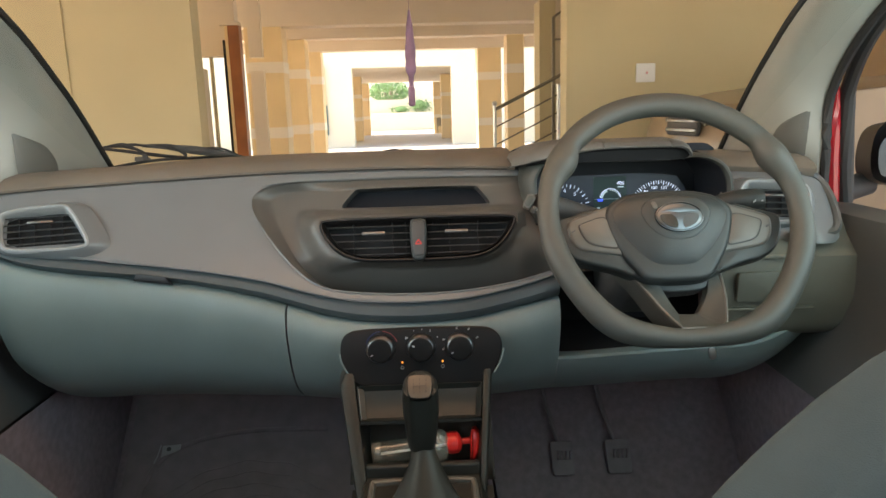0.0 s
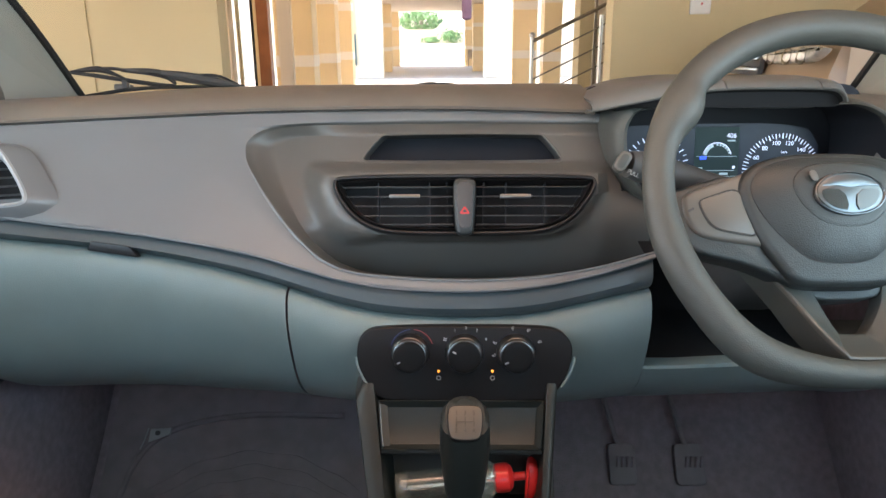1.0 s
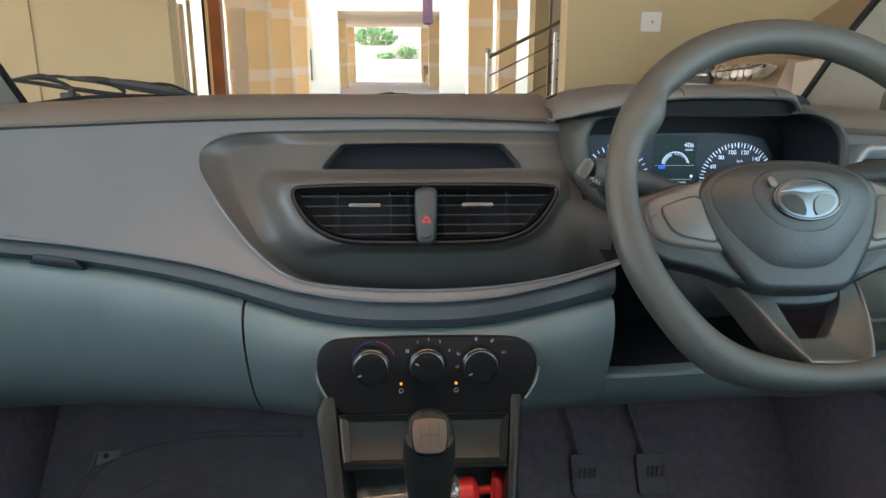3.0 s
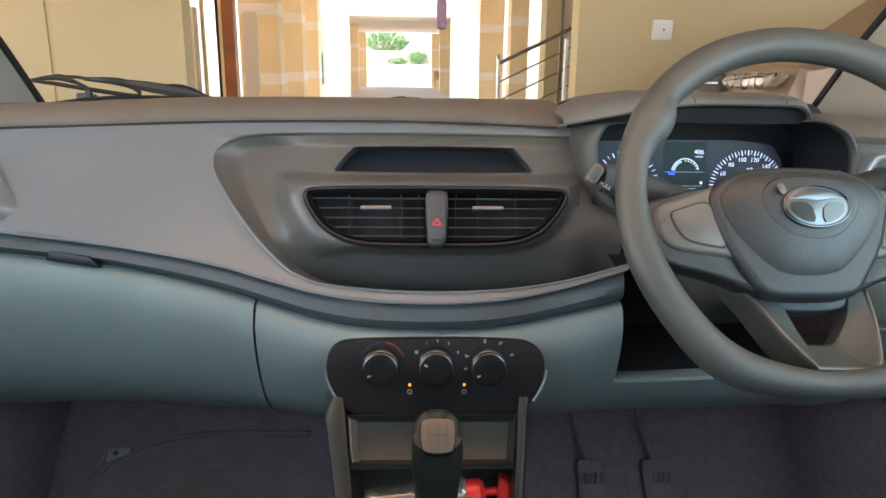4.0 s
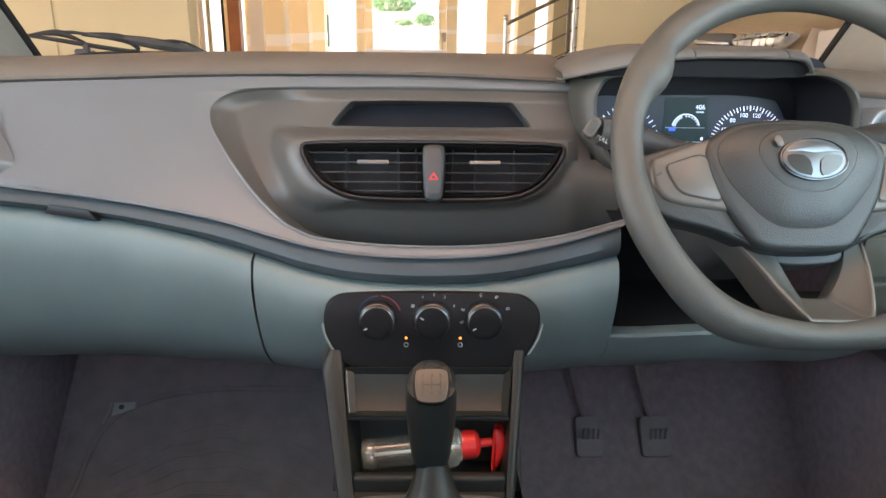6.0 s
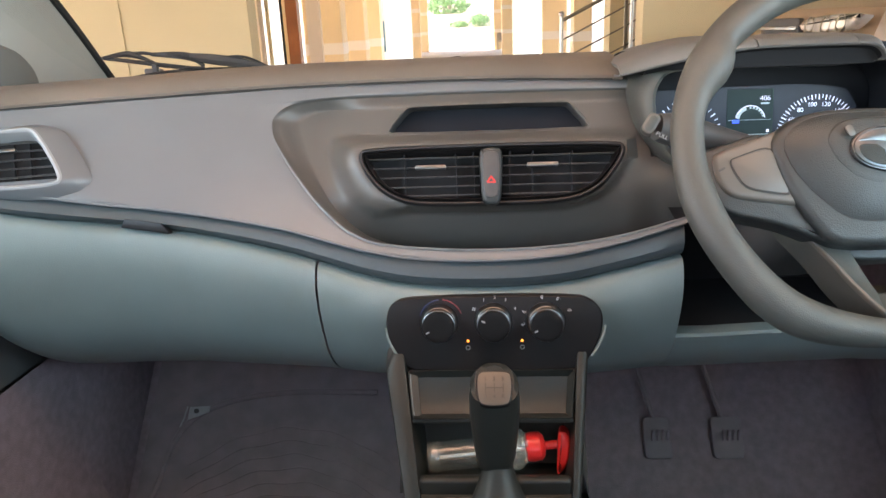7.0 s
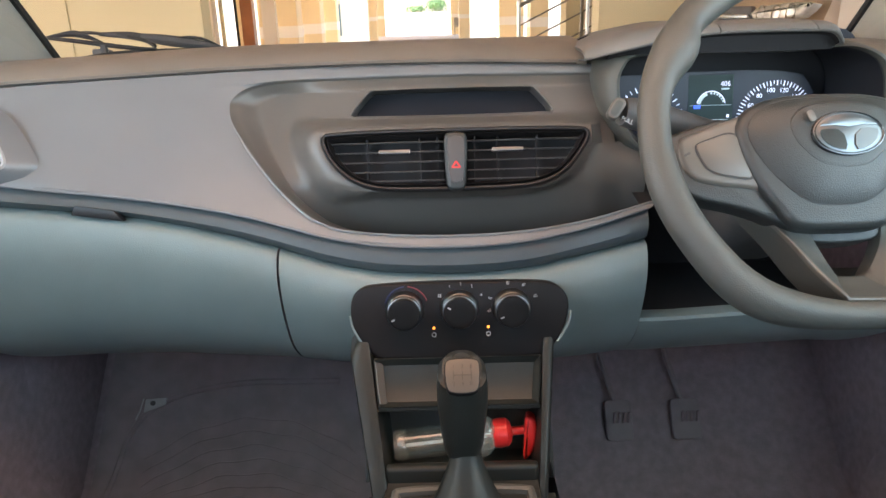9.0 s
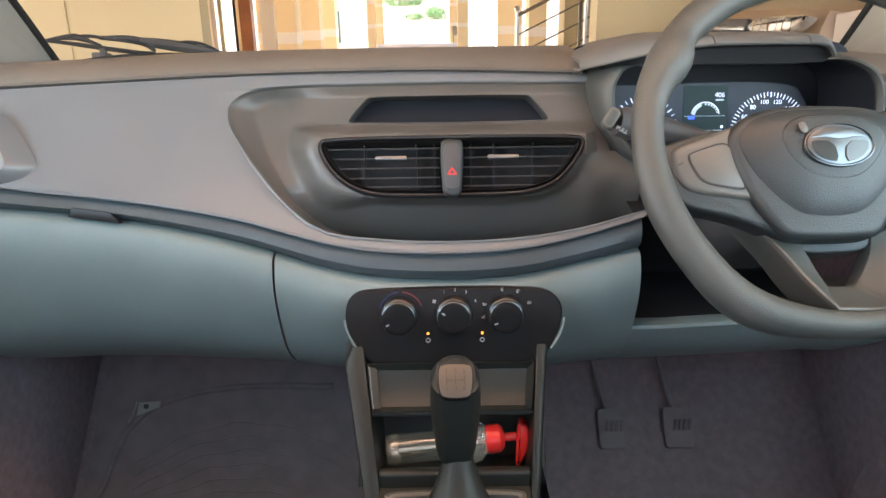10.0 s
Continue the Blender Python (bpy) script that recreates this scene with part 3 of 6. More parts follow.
def vent_hole(bm, side):
    m = side_vent_frame(side)
    keys = [(-0.047, 0.018), (-0.039, 0.028), (0.034, 0.033), (0.043, 0.027), (0.064, -0.026), (0.060, -0.033), (-0.034, -0.030), (-0.047, -0.022)]
    pts = [m @ Vector((-a * side, b, 0)) for a, b in keys]
    cut_hole(bm, [(p.x, p.z) for p in pts])


vent_hole(bm, -1)
part("fascia_panel", bm, M_FASCIA, dash, "satin silver-grey fascia panel")

part("fascia_edge", tube([Vector((x, fas(x, zC(x)) + 0.0008, zC(x) + 0.0030)) for x in [-0.650 + 0.875 * k / 70 for k in range(71)]], 0.0018, 8), M_FASCIA, dash, "rolled lower edge of the fascia")

# the recess: rings from its lip inwards
FLOOR = [(0.20, 1.066), (0.0, 1.066), (-0.13, 1.066), (-0.195, 1.065), (-0.225, 1.063), (-0.242, 1.058), (-0.251, 1.052), (-0.252, 1.045), (-0.248, 1.034), (-0.239, 1.012), (-0.222, 0.982), (-0.198, 0.947), (-0.172, 0.916), (-0.154, 0.899), (-0.122, 0.884), (-0.04, 0.874), (0.06, 0.875), (0.15, 0.886), (0.237, 0.9065)]
fc = spline([(x, 0, z) for x, z in FLOOR], NS)


VENT = [(-0.160, 0.017), (-0.154, 0.0245), (0.154, 0.0245), (0.160, 0.017), (0.146, -0.006), (0.128, -0.026), (0.102, -0.038), (0.062, -0.042), (-0.066, -0.042), (-0.106, -0.038), (-0.133, -0.024), (-0.150, -0.004)]
VENT = cut_corners(list(reversed(VENT)), 3)
VM = plane_at(0, 1.157, 1.0, 22)
POD = inset(VENT, -0.0035)[::4]


def past_vent(x, z):
    """How far a place of the recess lies outside the vents' outline."""
    a, b = x, (z - 1.0) / math.cos(radians(22))
    inside, best = False, 1.0
    for (px, py), (qx, qy) in zip(POD, POD[1:] + POD[:1]):
        if (py > b) != (qy > b) and a < px + (b - py) / (qy - py) * (qx - px):
            inside = not inside
        dx, dy = qx - px, qy - py
        t = min(1, max(0, ((a - px) * dx + (b - py) * dy) / (dx * dx + dy * dy)))
        best = min(best, math.hypot(a - px - t * dx, b - py - t * dy))
    return 0.0 if inside else best


def ease(u):
    u = min(1, max(0, u))
    return u * u * (3 - 2 * u)


def floor_y(x, z):
    """Recess floor: a hollow at its tip that comes forward again round the vents."""
    t = min(1, max(0, (-0.13 - x) / 0.10))
    t = t * t * (3 - 2 * t)
    lim = 0.970 - 0.02 * t
    soft = lim + 0.5 * ((z - lim) + math.sqrt((z - lim) ** 2 + 0.0006))
    low = 0.5 * ((0.955 - z) + math.sqrt((0.955 - z) ** 2 + 0.0003))
    y = fas(x, soft) + 0.002 + 0.020 * t + 0.62 * low * (1 - 0.6 * t)
    y += 0.010 * ease((x - 0.168) / 0.045)
    # the raised pod that carries the vents
    w = ease((1.036 - z) / 0.010) * ease(1.15 - past_vent(x, z) / (0.020 if x > -0.10 else 0.020 + 0.5 * min(0.05, -0.10 - x)))
    return y - w * max(0, y - (1.160 + 0.404 * (z - 1.0)))


rows = []
for i, f in zip(ic, fc):
    r = []
    for k in range(12):
        u = k / 11
        p = i + (f - i) * u
        s = u * u * (3 - 2 * u)
        y0, y1 = fas(i.x, i.z) + 0.003, floor_y(f.x, f.z)
        r.append(Vector((p.x, y0 + (y1 - y0) * s + 0.004 * min(1, u * 6), p.z)))
    # floor reaches to the middle line
    mid = Vector((max(f.x, -0.20), 0, 1.0))
    for k in range(1, 25):
        p = f + (mid - f) * (k / 24)
        r.append(Vector((p.x, floor_y(p.x, p.z) + 0.004, p.z)))
    rows.append(r)
bm = loft(rows)
bmesh.ops.remove_doubles(bm, verts=bm.verts[:], dist=1e-5)


SM = plane_at(-0.002, 1.2205, 1.0545, 38.66)
SLOT = [(-0.124, -0.0235), (0.122, -0.0235), (0.1275, -0.0185), (0.107, 0.0120), (0.099, 0.0165), (-0.099, 0.0165), (-0.108, 0.0120), (-0.1295, -0.0185)]
SLOT = [((SM @ Vector((a, b, 0))).x, (SM @ Vector((a, b, 0))).z) for a, b in cut_corners(SLOT, 1)]
cut_hole(bm, SLOT)
cut_hole(bm, [((VM @ Vector((a, b, 0))).x, (VM @ Vector((a, b, 0))).z) for a, b in POD])
bmesh.ops.recalc_face_normals(bm, faces=bm.faces[:])
part("recess", bm, M_RECESS, dash, "dark grey sculpted recess round the vents")

half = [p for p in ic if p.z < 1.045]
part("recess_lip", tube([Vector((p.x, fas(p.x, p.z) + 0.0012, p.z)) for p in half], [0.0004 + 0.0014 * min(1, k / 30) for k in range(len(half))], 8), M_FASCIA, dash, "thin raised edge of the recess")

# trim band under the fascia
rows = []
for k in range(100):
    x = -0.656 + 0.883 * k / 99
    c, d = zC(x), zD(x)
    y = fas(x, c)
    rows.append([Vector((x, y + 0.014, c + 0.002)), Vector((x, y + 0.006, c - 0.003)), Vector((x, y + 0.002, c - 0.010)), Vector((x, y - 0.001, c * 0.5 + d * 0.5 - 0.002)), Vector((x, y + 0.002, d + 0.008)), Vector((x, y + 0.010, d + 0.001)), Vector((x, y + 0.025, d - 0.004))])
part("trim_band", loft(rows), M_BAND, dash, "dark textured trim band")


# lower panels: glove box lid and the side panel of the centre stack
zE = curve_z([(-0.68, 0.785), (-0.666, 0.735), (-0.64, 0.705), (-0.60, 0.692), (-0.514, 0.684), (-0.36, 0.675), (-0.22, 0.674), (0.0, 0.671), (0.24, 0.671)])


def lower_profile(x, top):
    yb = fas(x, zC(x))
    low = zE(x)
    h = top - low
    pts = [(yb + 0.018, top - 0.001), (yb + 0.004, top - 0.004), (yb - 0.003, top - 0.012), (yb - 0.009, top - 0.15 * h), (yb - 0.005, top - 0.29 * h), (yb + 0.009, top - 0.46 * h), (yb + 0.027, top - 0.61 * h), (yb + 0.054, top - 0.74 * h), (yb + 0.088, top - 0.85 * h), (yb + 0.122, top - 0.93 * h), (yb + 0.155, top - 0.98 * h), (yb + 0.20, low - 0.002)]
    pts = spline([(0, y, z) for y, z in pts], 24)
    return [Vector((x, p.y, p.z)) for p in pts]


glove = part("glove_box_lid", loft([lower_profile(x, zD(x)) for x in [-0.660 + (0.660 - 0.2185) * i / 50 for i in range(51)]]), M_LOWER, dash, "grey grained glove box lid")
part("centre_stack_panel", loft([lower_profile(x, zD(x)) for x in [-0.2155 + (0.2270 + 0.2155) * i / 44 for i in range(45)]]), M_LOWER, dash, "grey grained panel round the climate controls")
part("lid_latch", slab([(-0.029, -0.0055), (0.031, -0.0060), (0.020, 0.0060), (-0.026, 0.0065)], 0.012, plane_at(-0.430, 1.1225, 0.9440, 8, 3, -9), 0.0012), M_SLAT, glove, "flush dark glove box latch")

# blank slot above the vents
def slot_ring(d, deep):
    return [Vector((x, floor_y(x, z) + 0.004 + deep, z - 0.25 * max(0, deep))) for x, z in inset(SLOT, d)]


part("slot_lip", loft([slot_ring(d, y) for d, y in ((-0.0035, 0.0015), (-0.0022, -0.0006), (-0.0008, -0.0010), (0.0004, 0.0006), (0.0006, 0.004))], True), M_DARK, dash)
part("slot_wall", loft([slot_ring(d, y) for d, y in ((0.0004, 0.002), (0.001, 0.034))], True), M_BLACK, dash)
bm = bmesh.new()
bm.faces.new([bm.verts.new(p) for p in slot_ring(0.0, 0.033)])
part("slot_back", bm, M_FILM, dash, "black back of the blank slot")

# centre vents
vent = thing("centre_vent", "pair of glossy black dashboard air vents with thin slats", "air vent")


def ring_of(outline, out_w, in_w, front, depth, m):
    """A frame: outer flank, rounded front lip, inner flank."""
    seq = [(-out_w, -depth), (-out_w, front - 0.004), (-out_w + 0.0015, front - 0.0012), ((in_w - out_w) / 2, front), (in_w - 0.0015, front - 0.0012), (in_w, front - 0.004), (in_w + 0.002, -depth)]
    bm = loft([[m @ Vector((a, b, c)) for a, b in inset(outline, d)] for d, c in seq], True)
    bmesh.ops.recalc_face_normals(bm, faces=bm.faces[:])
    return bm


bm = loft([[VM @ Vector((a, b, c)) + Vector((0, y, 0)) for a, b in inset(VENT, d)] for d, c, y in ((-0.0062, -0.010, 0.07), (-0.0062, -0.008, 0.0), (-0.0056, -0.004, 0), (-0.0044, -0.0012, 0), (-0.0028, 0.0003, 0), (-0.001, 0.0, 0), (0.0, -0.004, 0), (0.001, -0.036, 0))], True)
bmesh.ops.recalc_face_normals(bm, faces=bm.faces[:])
part("surround", bm, M_SLAT, vent, "thin black rolled surround")
part("bezel", ring_of(VENT, -0.0005, 0.004, 0.0005, 0.03, VM), M_GLOSS, vent, "glossy black bezel")
part("back", slab(VENT, 0.004, VM @ Matrix.Translation((0, 0, -0.030))), M_VOID, vent)


def width_at(keys, b):
    xs = []
    o = keys
    for (a0, b0), (a1, b1) in zip(o, o[1:] + o[:1]):
        if (b0 - b) * (b1 - b) <= 0 and b0 != b1:
            xs.append(a0 + (a1 - a0) * (b - b0) / (b1 - b0))
    return min(xs), max(xs)


def slat(a0, a1, b, m, parent, c=-0.004, depth=0.0035, thick=0.0010, tilt=0.15, name="slat", material=None):
    rows = []
    for a in (a0, a1):
        prof = [(-depth, -thick), (-0.001, -thick), (0, 0), (-0.001, thick), (-depth, thick)]
        rows.append([m @ Vector((a, b + bb - tilt * cc, c + cc)) for cc, bb in prof])
    bm = loft(rows, True, True)
    bmesh.ops.recalc_face_normals(bm, faces=bm.faces[:])
    return part(name, bm, material or M_BLADE, parent, smooth=False)


for b in (0.0135, 0.0015, -0.0105, -0.0225, -0.0335):
    lo, hi = width_at(VENT, b)
    slat(lo + 0.006, -0.014, b, VM, vent)
    slat(0.014, hi - 0.006, b, VM, vent)
for a in (-0.108, -0.044, -0.022, 0.024, 0.052, 0.100):
    part("vane", slab([(a - 0.0012, -0.036), (a + 0.0012, -0.036), (a + 0.0012, 0.022), (a - 0.0012, 0.022)], 0.012, VM @ Matrix.Translation((0, 0, -0.010))), M_VOID, vent, smooth=False)
for a in (-0.074, 0.063):
    part("tab", slab(rounded(0.038, 0.0048, 0.0015, 3), 0.006, VM @ Matrix.Translation((a, 0.0015, 0.001)), 0.001), M_TAB, vent, "chrome vane tab")
hz = thing("hazard_switch", "dark grey hazard switch with red triangle between vents", "switch")
HM = plane_at(0.0, 1.138, 0.992, 20) @ Matrix.Diagonal((1, 0.86, 1, 1))
part("housing", slab(cut_corners(list(reversed([(-0.0145, 0.026), (-0.0125, 0.042), (0.0125, 0.042), (0.0145, 0.026), (0.0125, -0.02), (0.010, -0.040), (-0.010, -0.040), (-0.0125, -0.02)])), 3), 0.034, HM, 0.005, 3), M_HUB, hz)
part("button", slab(cut_corners(list(reversed([(-0.0105, 0.022), (-0.0085, 0.035), (0.0085, 0.035), (0.0105, 0.022), (0.009, -0.016), (0.007, -0.030), (-0.007, -0.030), (-0.009, -0.016)])), 3), 0.004, HM @ Matrix.Translation((0, 0, 0.0018)), 0.0015), M_BLACK, hz)
part("warning_triangle", joined(*[slab([(-0.0011, -0.0052), (0.0011, -0.0052), (0.0011, 0.0052), (-0.0011, 0.0052)], 0.0006, HM @ Matrix.Translation((0.0028 * math.cos(radians(an)), -0.006 + 0.0028 * math.sin(radians(an)), 0.0022)) @ Euler((0, 0, radians(an))).to_matrix().to_4x4()) for an in (30, 150, 270)]), M_REDMARK, hz, "red warning triangle", smooth=False)


# side vents
def side_vent(side):
    c = thing("side_vent", "black slatted air vent in a silver-grey bowl at the dashboard end", "air vent", group="side vents")
    m = side_vent_frame(side)
    keys = [(-0.049, 0.018), (-0.041, 0.0295), (0.034, 0.0345), (0.044, 0.029), (0.067, -0.026), (0.062, -0.0355), (-0.034, -0.032), (-0.049, -0.022)]
    keys = [(-a, b) for a, b in keys] if side > 0 else list(reversed(keys))
    o = cut_corners(keys, 3)
    part("rim", ring_of(o, 0.007, 0.0, 0.004, 0.05, m), M_RIM, c, "silver-grey rim")
    rows = []
    for k in range(9):
        f = k / 8
        ring = []
        for (a, b), (a1, b1) in zip(inset(o, -0.006), inset(o, -0.007)):
            w = min(1, max(0, (-side * a + 0.03) / 0.08))
            w = 0.22 + 0.78 * w * w * (3 - 2 * w)
            n = Vector((a1 - a, b1 - b)).normalized() if (a1 - a or b1 - b) else Vector((0, 0))
            d = 0.030 * f * w
            ring.append(m @ Vector((a + n[0] * d, b + n[1] * d * 0.35, 0.002 - 0.003 * math.sin(math.pi * f) - 0.016 * f * f)))
        rows.append(ring)
    bm = loft(rows, True)
    bmesh.ops.recalc_face_normals(bm, faces=bm.faces[:])
    part("bowl", bm, M_FASCIA, c, "silver-grey flared bowl")
    part("back", slab(o, 0.004, m @ Matrix.Translation((0, 0, -0.024))), M_VOID, c)
    for b in (0.022, 0.011, 0.0, -0.011, -0.022):
        lo, hi = width_at(o, b)
        slat(lo + 0.002, hi - 0.002, b, m, c, c=-0.004)
    for a in (-0.028, -0.008, 0.014, 0.032):
        part("vane", slab([(a - 0.0012, -0.024), (a + 0.0012, -0.024), (a + 0.0012, 0.026), (a - 0.0012, 0.026)], 0.012, m @ Matrix.Translation((0, 0, -0.016))), M_VOID, c, smooth=False)
    part("tab", slab(rounded(0.036, 0.0045, 0.0015, 3), 0.006, m @ Matrix.Translation((-0.004 * side, 0.011, 0.002)), 0.001), M_TAB, c, "chrome vane tab")
    return c


side_vent(-1)
side_vent(1)

# right end of the dash: fascia stub, knee panel, fuse lid
rows = []
for k in range(36):
    x = 0.530 + 0.152 * k / 35
    drop = 0.030 * max(0, (x - 0.655) / 0.04) ** 2
    rise = 0.020 * max(0, (x - 0.66) / 0.035) ** 2
    top, low = zA(x) - drop, zA(x) - 0.108 + rise
    rows.append([Vector((x, fas(min(x, 0.64), z) + 0.045 + 0.02 * max(0, (x - 0.64) / 0.055) ** 2 + (0.005 if j in (0, 10) else 0), z)) for j, z in enumerate([top + (low - top) * q / 10 for q in range(11)])])
bm = loft(rows)
vent_hole(bm, 1)
part("fascia_end", bm, M_FASCIA, dash, "satin silver-grey fascia end")


def end_bolster(side, keys, back):
    edge = spline(keys, 40)
    rows = []
    for k, p in enumerate(edge):
        t = (edge[min(k + 1, 39)] - edge[max(k - 1, 0)]).normalized()
        n = Vector((-t.z, 0, t.x))
        y = fas(0.64, min(1.07, max(p.z, 0.985))) + back
        line = [Vector((p.x, 0, p.z)) - n * a + Vector((0, y + b, 0)) for a, b in ((0.013, 0.010), (0.012, 0.0), (0.008, -0.005), (0.002, -0.003), (-0.002, 0.006), (-0.004, 0.03), (-0.004, 0.30))]
        rows.append([Vector((q.x * side, q.y, q.z)) for q in line])
    return part("end_bolster", loft(rows), M_DARK, dash, "rounded grey end of the dashboard")


end_bolster(1, [(0.60, 0, 1.088), (0.640, 0, 1.086), (0.670, 0, 1.077), (0.686, 0, 1.062), (0.693, 0, 1.040), (0.692, 0, 1.010), (0.684, 0, 0.990), (0.662, 0, 0.978), (0.60, 0, 0.974)], 0.052)
end_bolster(-1, [(0.656, 0, 1.0865), (0.668, 0, 1.080), (0.677, 0, 1.066), (0.681, 0, 1.042), (0.678, 0, 1.016), (0.668, 0, 1.000), (0.655, 0, 0.992)], 0.006)


def knee_profile(x):
    f = (x - 0.235) / 0.465
    return [Vector((x, y, z)) for y, z in ((1.16, 1.01), (1.14, 0.985), (1.10, 0.95), (1.095, 0.90), (1.10, 0.84), (1.112, 0.822), (1.13, 0.812), (1.17, 0.806), (1.25, 0.80))]


part("knee_panel", loft([knee_profile(0.48 + 0.225 * i / 20) for i in range(21)]), M_KNEE, dash, "grey grained panel beside the steering column")
edge = lower_profile(0.227, zD(0.227))
tail = [(p.y, p.z) for p in edge if p.z < 0.7815]
tail = [(tail[0][0] + 0.022, 0.7870), (tail[0][0] + 0.008, 0.7875), (tail[0][0] + 0.0015, 0.7855)] + tail
rows = []
for i in range(37):
    x = 0.2275 + 0.449 * i / 36
    f = max(0, (x - 0.50) / 0.17)
    rise, out = 0.075 * f ** 2 + 0.012 * max(0, (x - 0.26) / 0.24), 0.020 * math.sin(math.pi * min(1, f))
    rows.append([Vector((x, y - out, z + rise * (1 - 0.35 * k / len(tail)))) for k, (y, z) in enumerate(tail)])
part("column_panel", loft(rows), M_LOWER, dash, "grey lower panel under the steering column")
# Shade under the steering column is put into these two skins as black.
part("stack_side", loft([[p, p + Vector((0, 0.16, 0))] for p in edge if p.z > 0.770]), M_VOID, dash, "side of the centre stack, black for its deep shade")
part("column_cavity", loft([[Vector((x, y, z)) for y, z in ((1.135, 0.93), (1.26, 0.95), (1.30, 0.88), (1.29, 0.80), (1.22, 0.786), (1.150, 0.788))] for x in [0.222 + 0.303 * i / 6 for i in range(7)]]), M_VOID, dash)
part("fuse_lid", slab(rounded(0.085, 0.05, 0.006, 4), 0.006, plane_at(0.548, 1.086, 0.905, -4), 0.002), M_KNEE, dash, "rectangular storage lid")

for z in (0.952, 0.868):
    part("panel_ridge", slab(rounded(0.15, 0.006, 0.002, 2), 0.006, plane_at(0.560, 1.094 if z > 0.9 else 1.091, z, 0), 0.0015), M_KNEE, dash, "raised ridge of the knee panel")

# ---- climate panel ----
def spline2(keys, n):
    return [(p.x, p.y) for p in spline([(a, b, 0) for a, b in keys], n)]


clim = thing("climate_panel", "glossy black climate control panel with three rotary knobs", "control panel")
CM = plane_at(0, 1.072, 0.822, 13)
CK = list(reversed([(-0.128, 0.022), (-0.120, 0.033), (-0.104, 0.039), (0.0, 0.040), (0.096, 0.039), (0.116, 0.033), (0.128, 0.018), (0.127, -0.004), (0.118, -0.026), (0.105, -0.046), (0.090, -0.052), (-0.090, -0.052), (-0.106, -0.046), (-0.120, -0.026), (-0.130, -0.004)]))
CK = cut_corners(CK, 3)
part("face", slab(CK, 0.03, CM, 0.003, 3), M_GLOSS, clim)
# Thin bars added to draw the highlight along the stack panel's edge.
for s_ in (-1, 1):
    part("panel_edge_highlight", tube([CM @ Vector((s_ * a, b, -0.002)) for a, b in spline2([(0.1300, 0.002), (0.1275, -0.011), (0.1215, -0.0235), (0.1140, -0.0345)], 12)], 0.0018, 8), M_LOWER, clim, "stack panel edge, raised to draw its highlight")
KN = ((-0.063, 0.006), (0.001, 0.012), (0.062, 0.012))
for j, (a, b) in enumerate(KN):
    b = 0.0085
    km = CM @ Matrix.Translation((a - 0.002, b, 0)) @ Euler((radians(5), 0, 0)).to_matrix().to_4x4()
    kb = part("knob", turned([(0.0165, 0.004), (0.0186, 0.0205), (0.0187, 0.0230), (0.0179, 0.0248), (0.0150, 0.0256), (0.012, 0.0257)], km, 40), M_KNOB, clim, "black rotary knob")
    part("collar", turned([(0.0225, 0.0), (0.0223, 0.005), (0.0210, 0.0075), (0.0206, 0.0120), (0.0201, 0.0124), (0.0196, 0.0200), (0.0186, 0.0206)], km, 40), M_TAB, kb, "satin metal collar")
    an = radians((205, 150, 205)[j])
    part("pointer", slab(rounded(0.0045, 0.0018, 0.0006, 2), 0.0005, km @ Matrix.Translation((0.0135 * math.cos(an), 0.0135 * math.sin(an), 0.0260)) @ Euler((0, 0, an)).to_matrix().to_4x4()), M_PRINT, kb, smooth=False)


def arc_strip(m, r0, r1, a0, a1, n=16):
    rows = []
    for k in range(n + 1):
        an = radians(a0 + (a1 - a0) * k / n)
        rows.append([m @ Vector((r * math.cos(an), r * math.sin(an), c)) for r, c in ((r0, 0), (r0, 0.0006), (r1, 0.0006), (r1, 0))])
    bm = loft(rows, True, True)
    bmesh.ops.recalc_face_normals(bm, faces=bm.faces[:])
    return bm


k0 = CM @ Matrix.Translation((-0.063, 0.010, 0.0003))
part("warm_scale", arc_strip(k0, 0.0250, 0.0262, 20, 85), M_WARM, clim, "red temperature scale", smooth=False)
part("cold_scale", arc_strip(k0, 0.0250, 0.0262, 95, 165), M_COLD, clim, "blue temperature scale", smooth=False)
k1 = CM @ Matrix.Translation((0.001, 0.010, 0.0003))
for txt, an in (("1", 118), ("2", 90), ("3", 62), ("4", 30)):
    lettering("fan_step_number", txt, 0.0052, k1 @ Matrix.Translation((0.0275 * math.cos(radians(an)), 0.0275 * math.sin(radians(an)), 0.0002)), M_PRINT, clim)
def symbol_at(cx, an):
    return CM @ Matrix.Translation((cx + 0.0285 * math.cos(radians(an)), 0.010 + 0.0275 * math.sin(radians(an)), 0.0004))


fan = symbol_at(0.001, 150)
part("fan_symbol", joined(*[slab(rounded(0.0020, 0.0014, 0.0005, 2), 0.0004, fan @ Matrix.Translation((0.0015 * math.cos(q), 0.0015 * math.sin(q), 0)) @ Euler((0, 0, q)).to_matrix().to_4x4()) for q in (0.6, 2.17, 3.74, 5.31)]), M_PRINT, clim, smooth=False)
for an, rim in ((158, 140), (100, 60), (62, 20), (22, -20), (190, 190)):
    pm = symbol_at(0.062, an)
    part("airflow_symbol", joined(arc_strip(pm, 0.0016, 0.0023, rim, rim + 230, 10), slab(rounded(0.0022, 0.0010, 0.0003, 2), 0.0004, pm @ Matrix.Translation((-0.0002, -0.0004, 0)))), M_PRINT, clim, smooth=False)
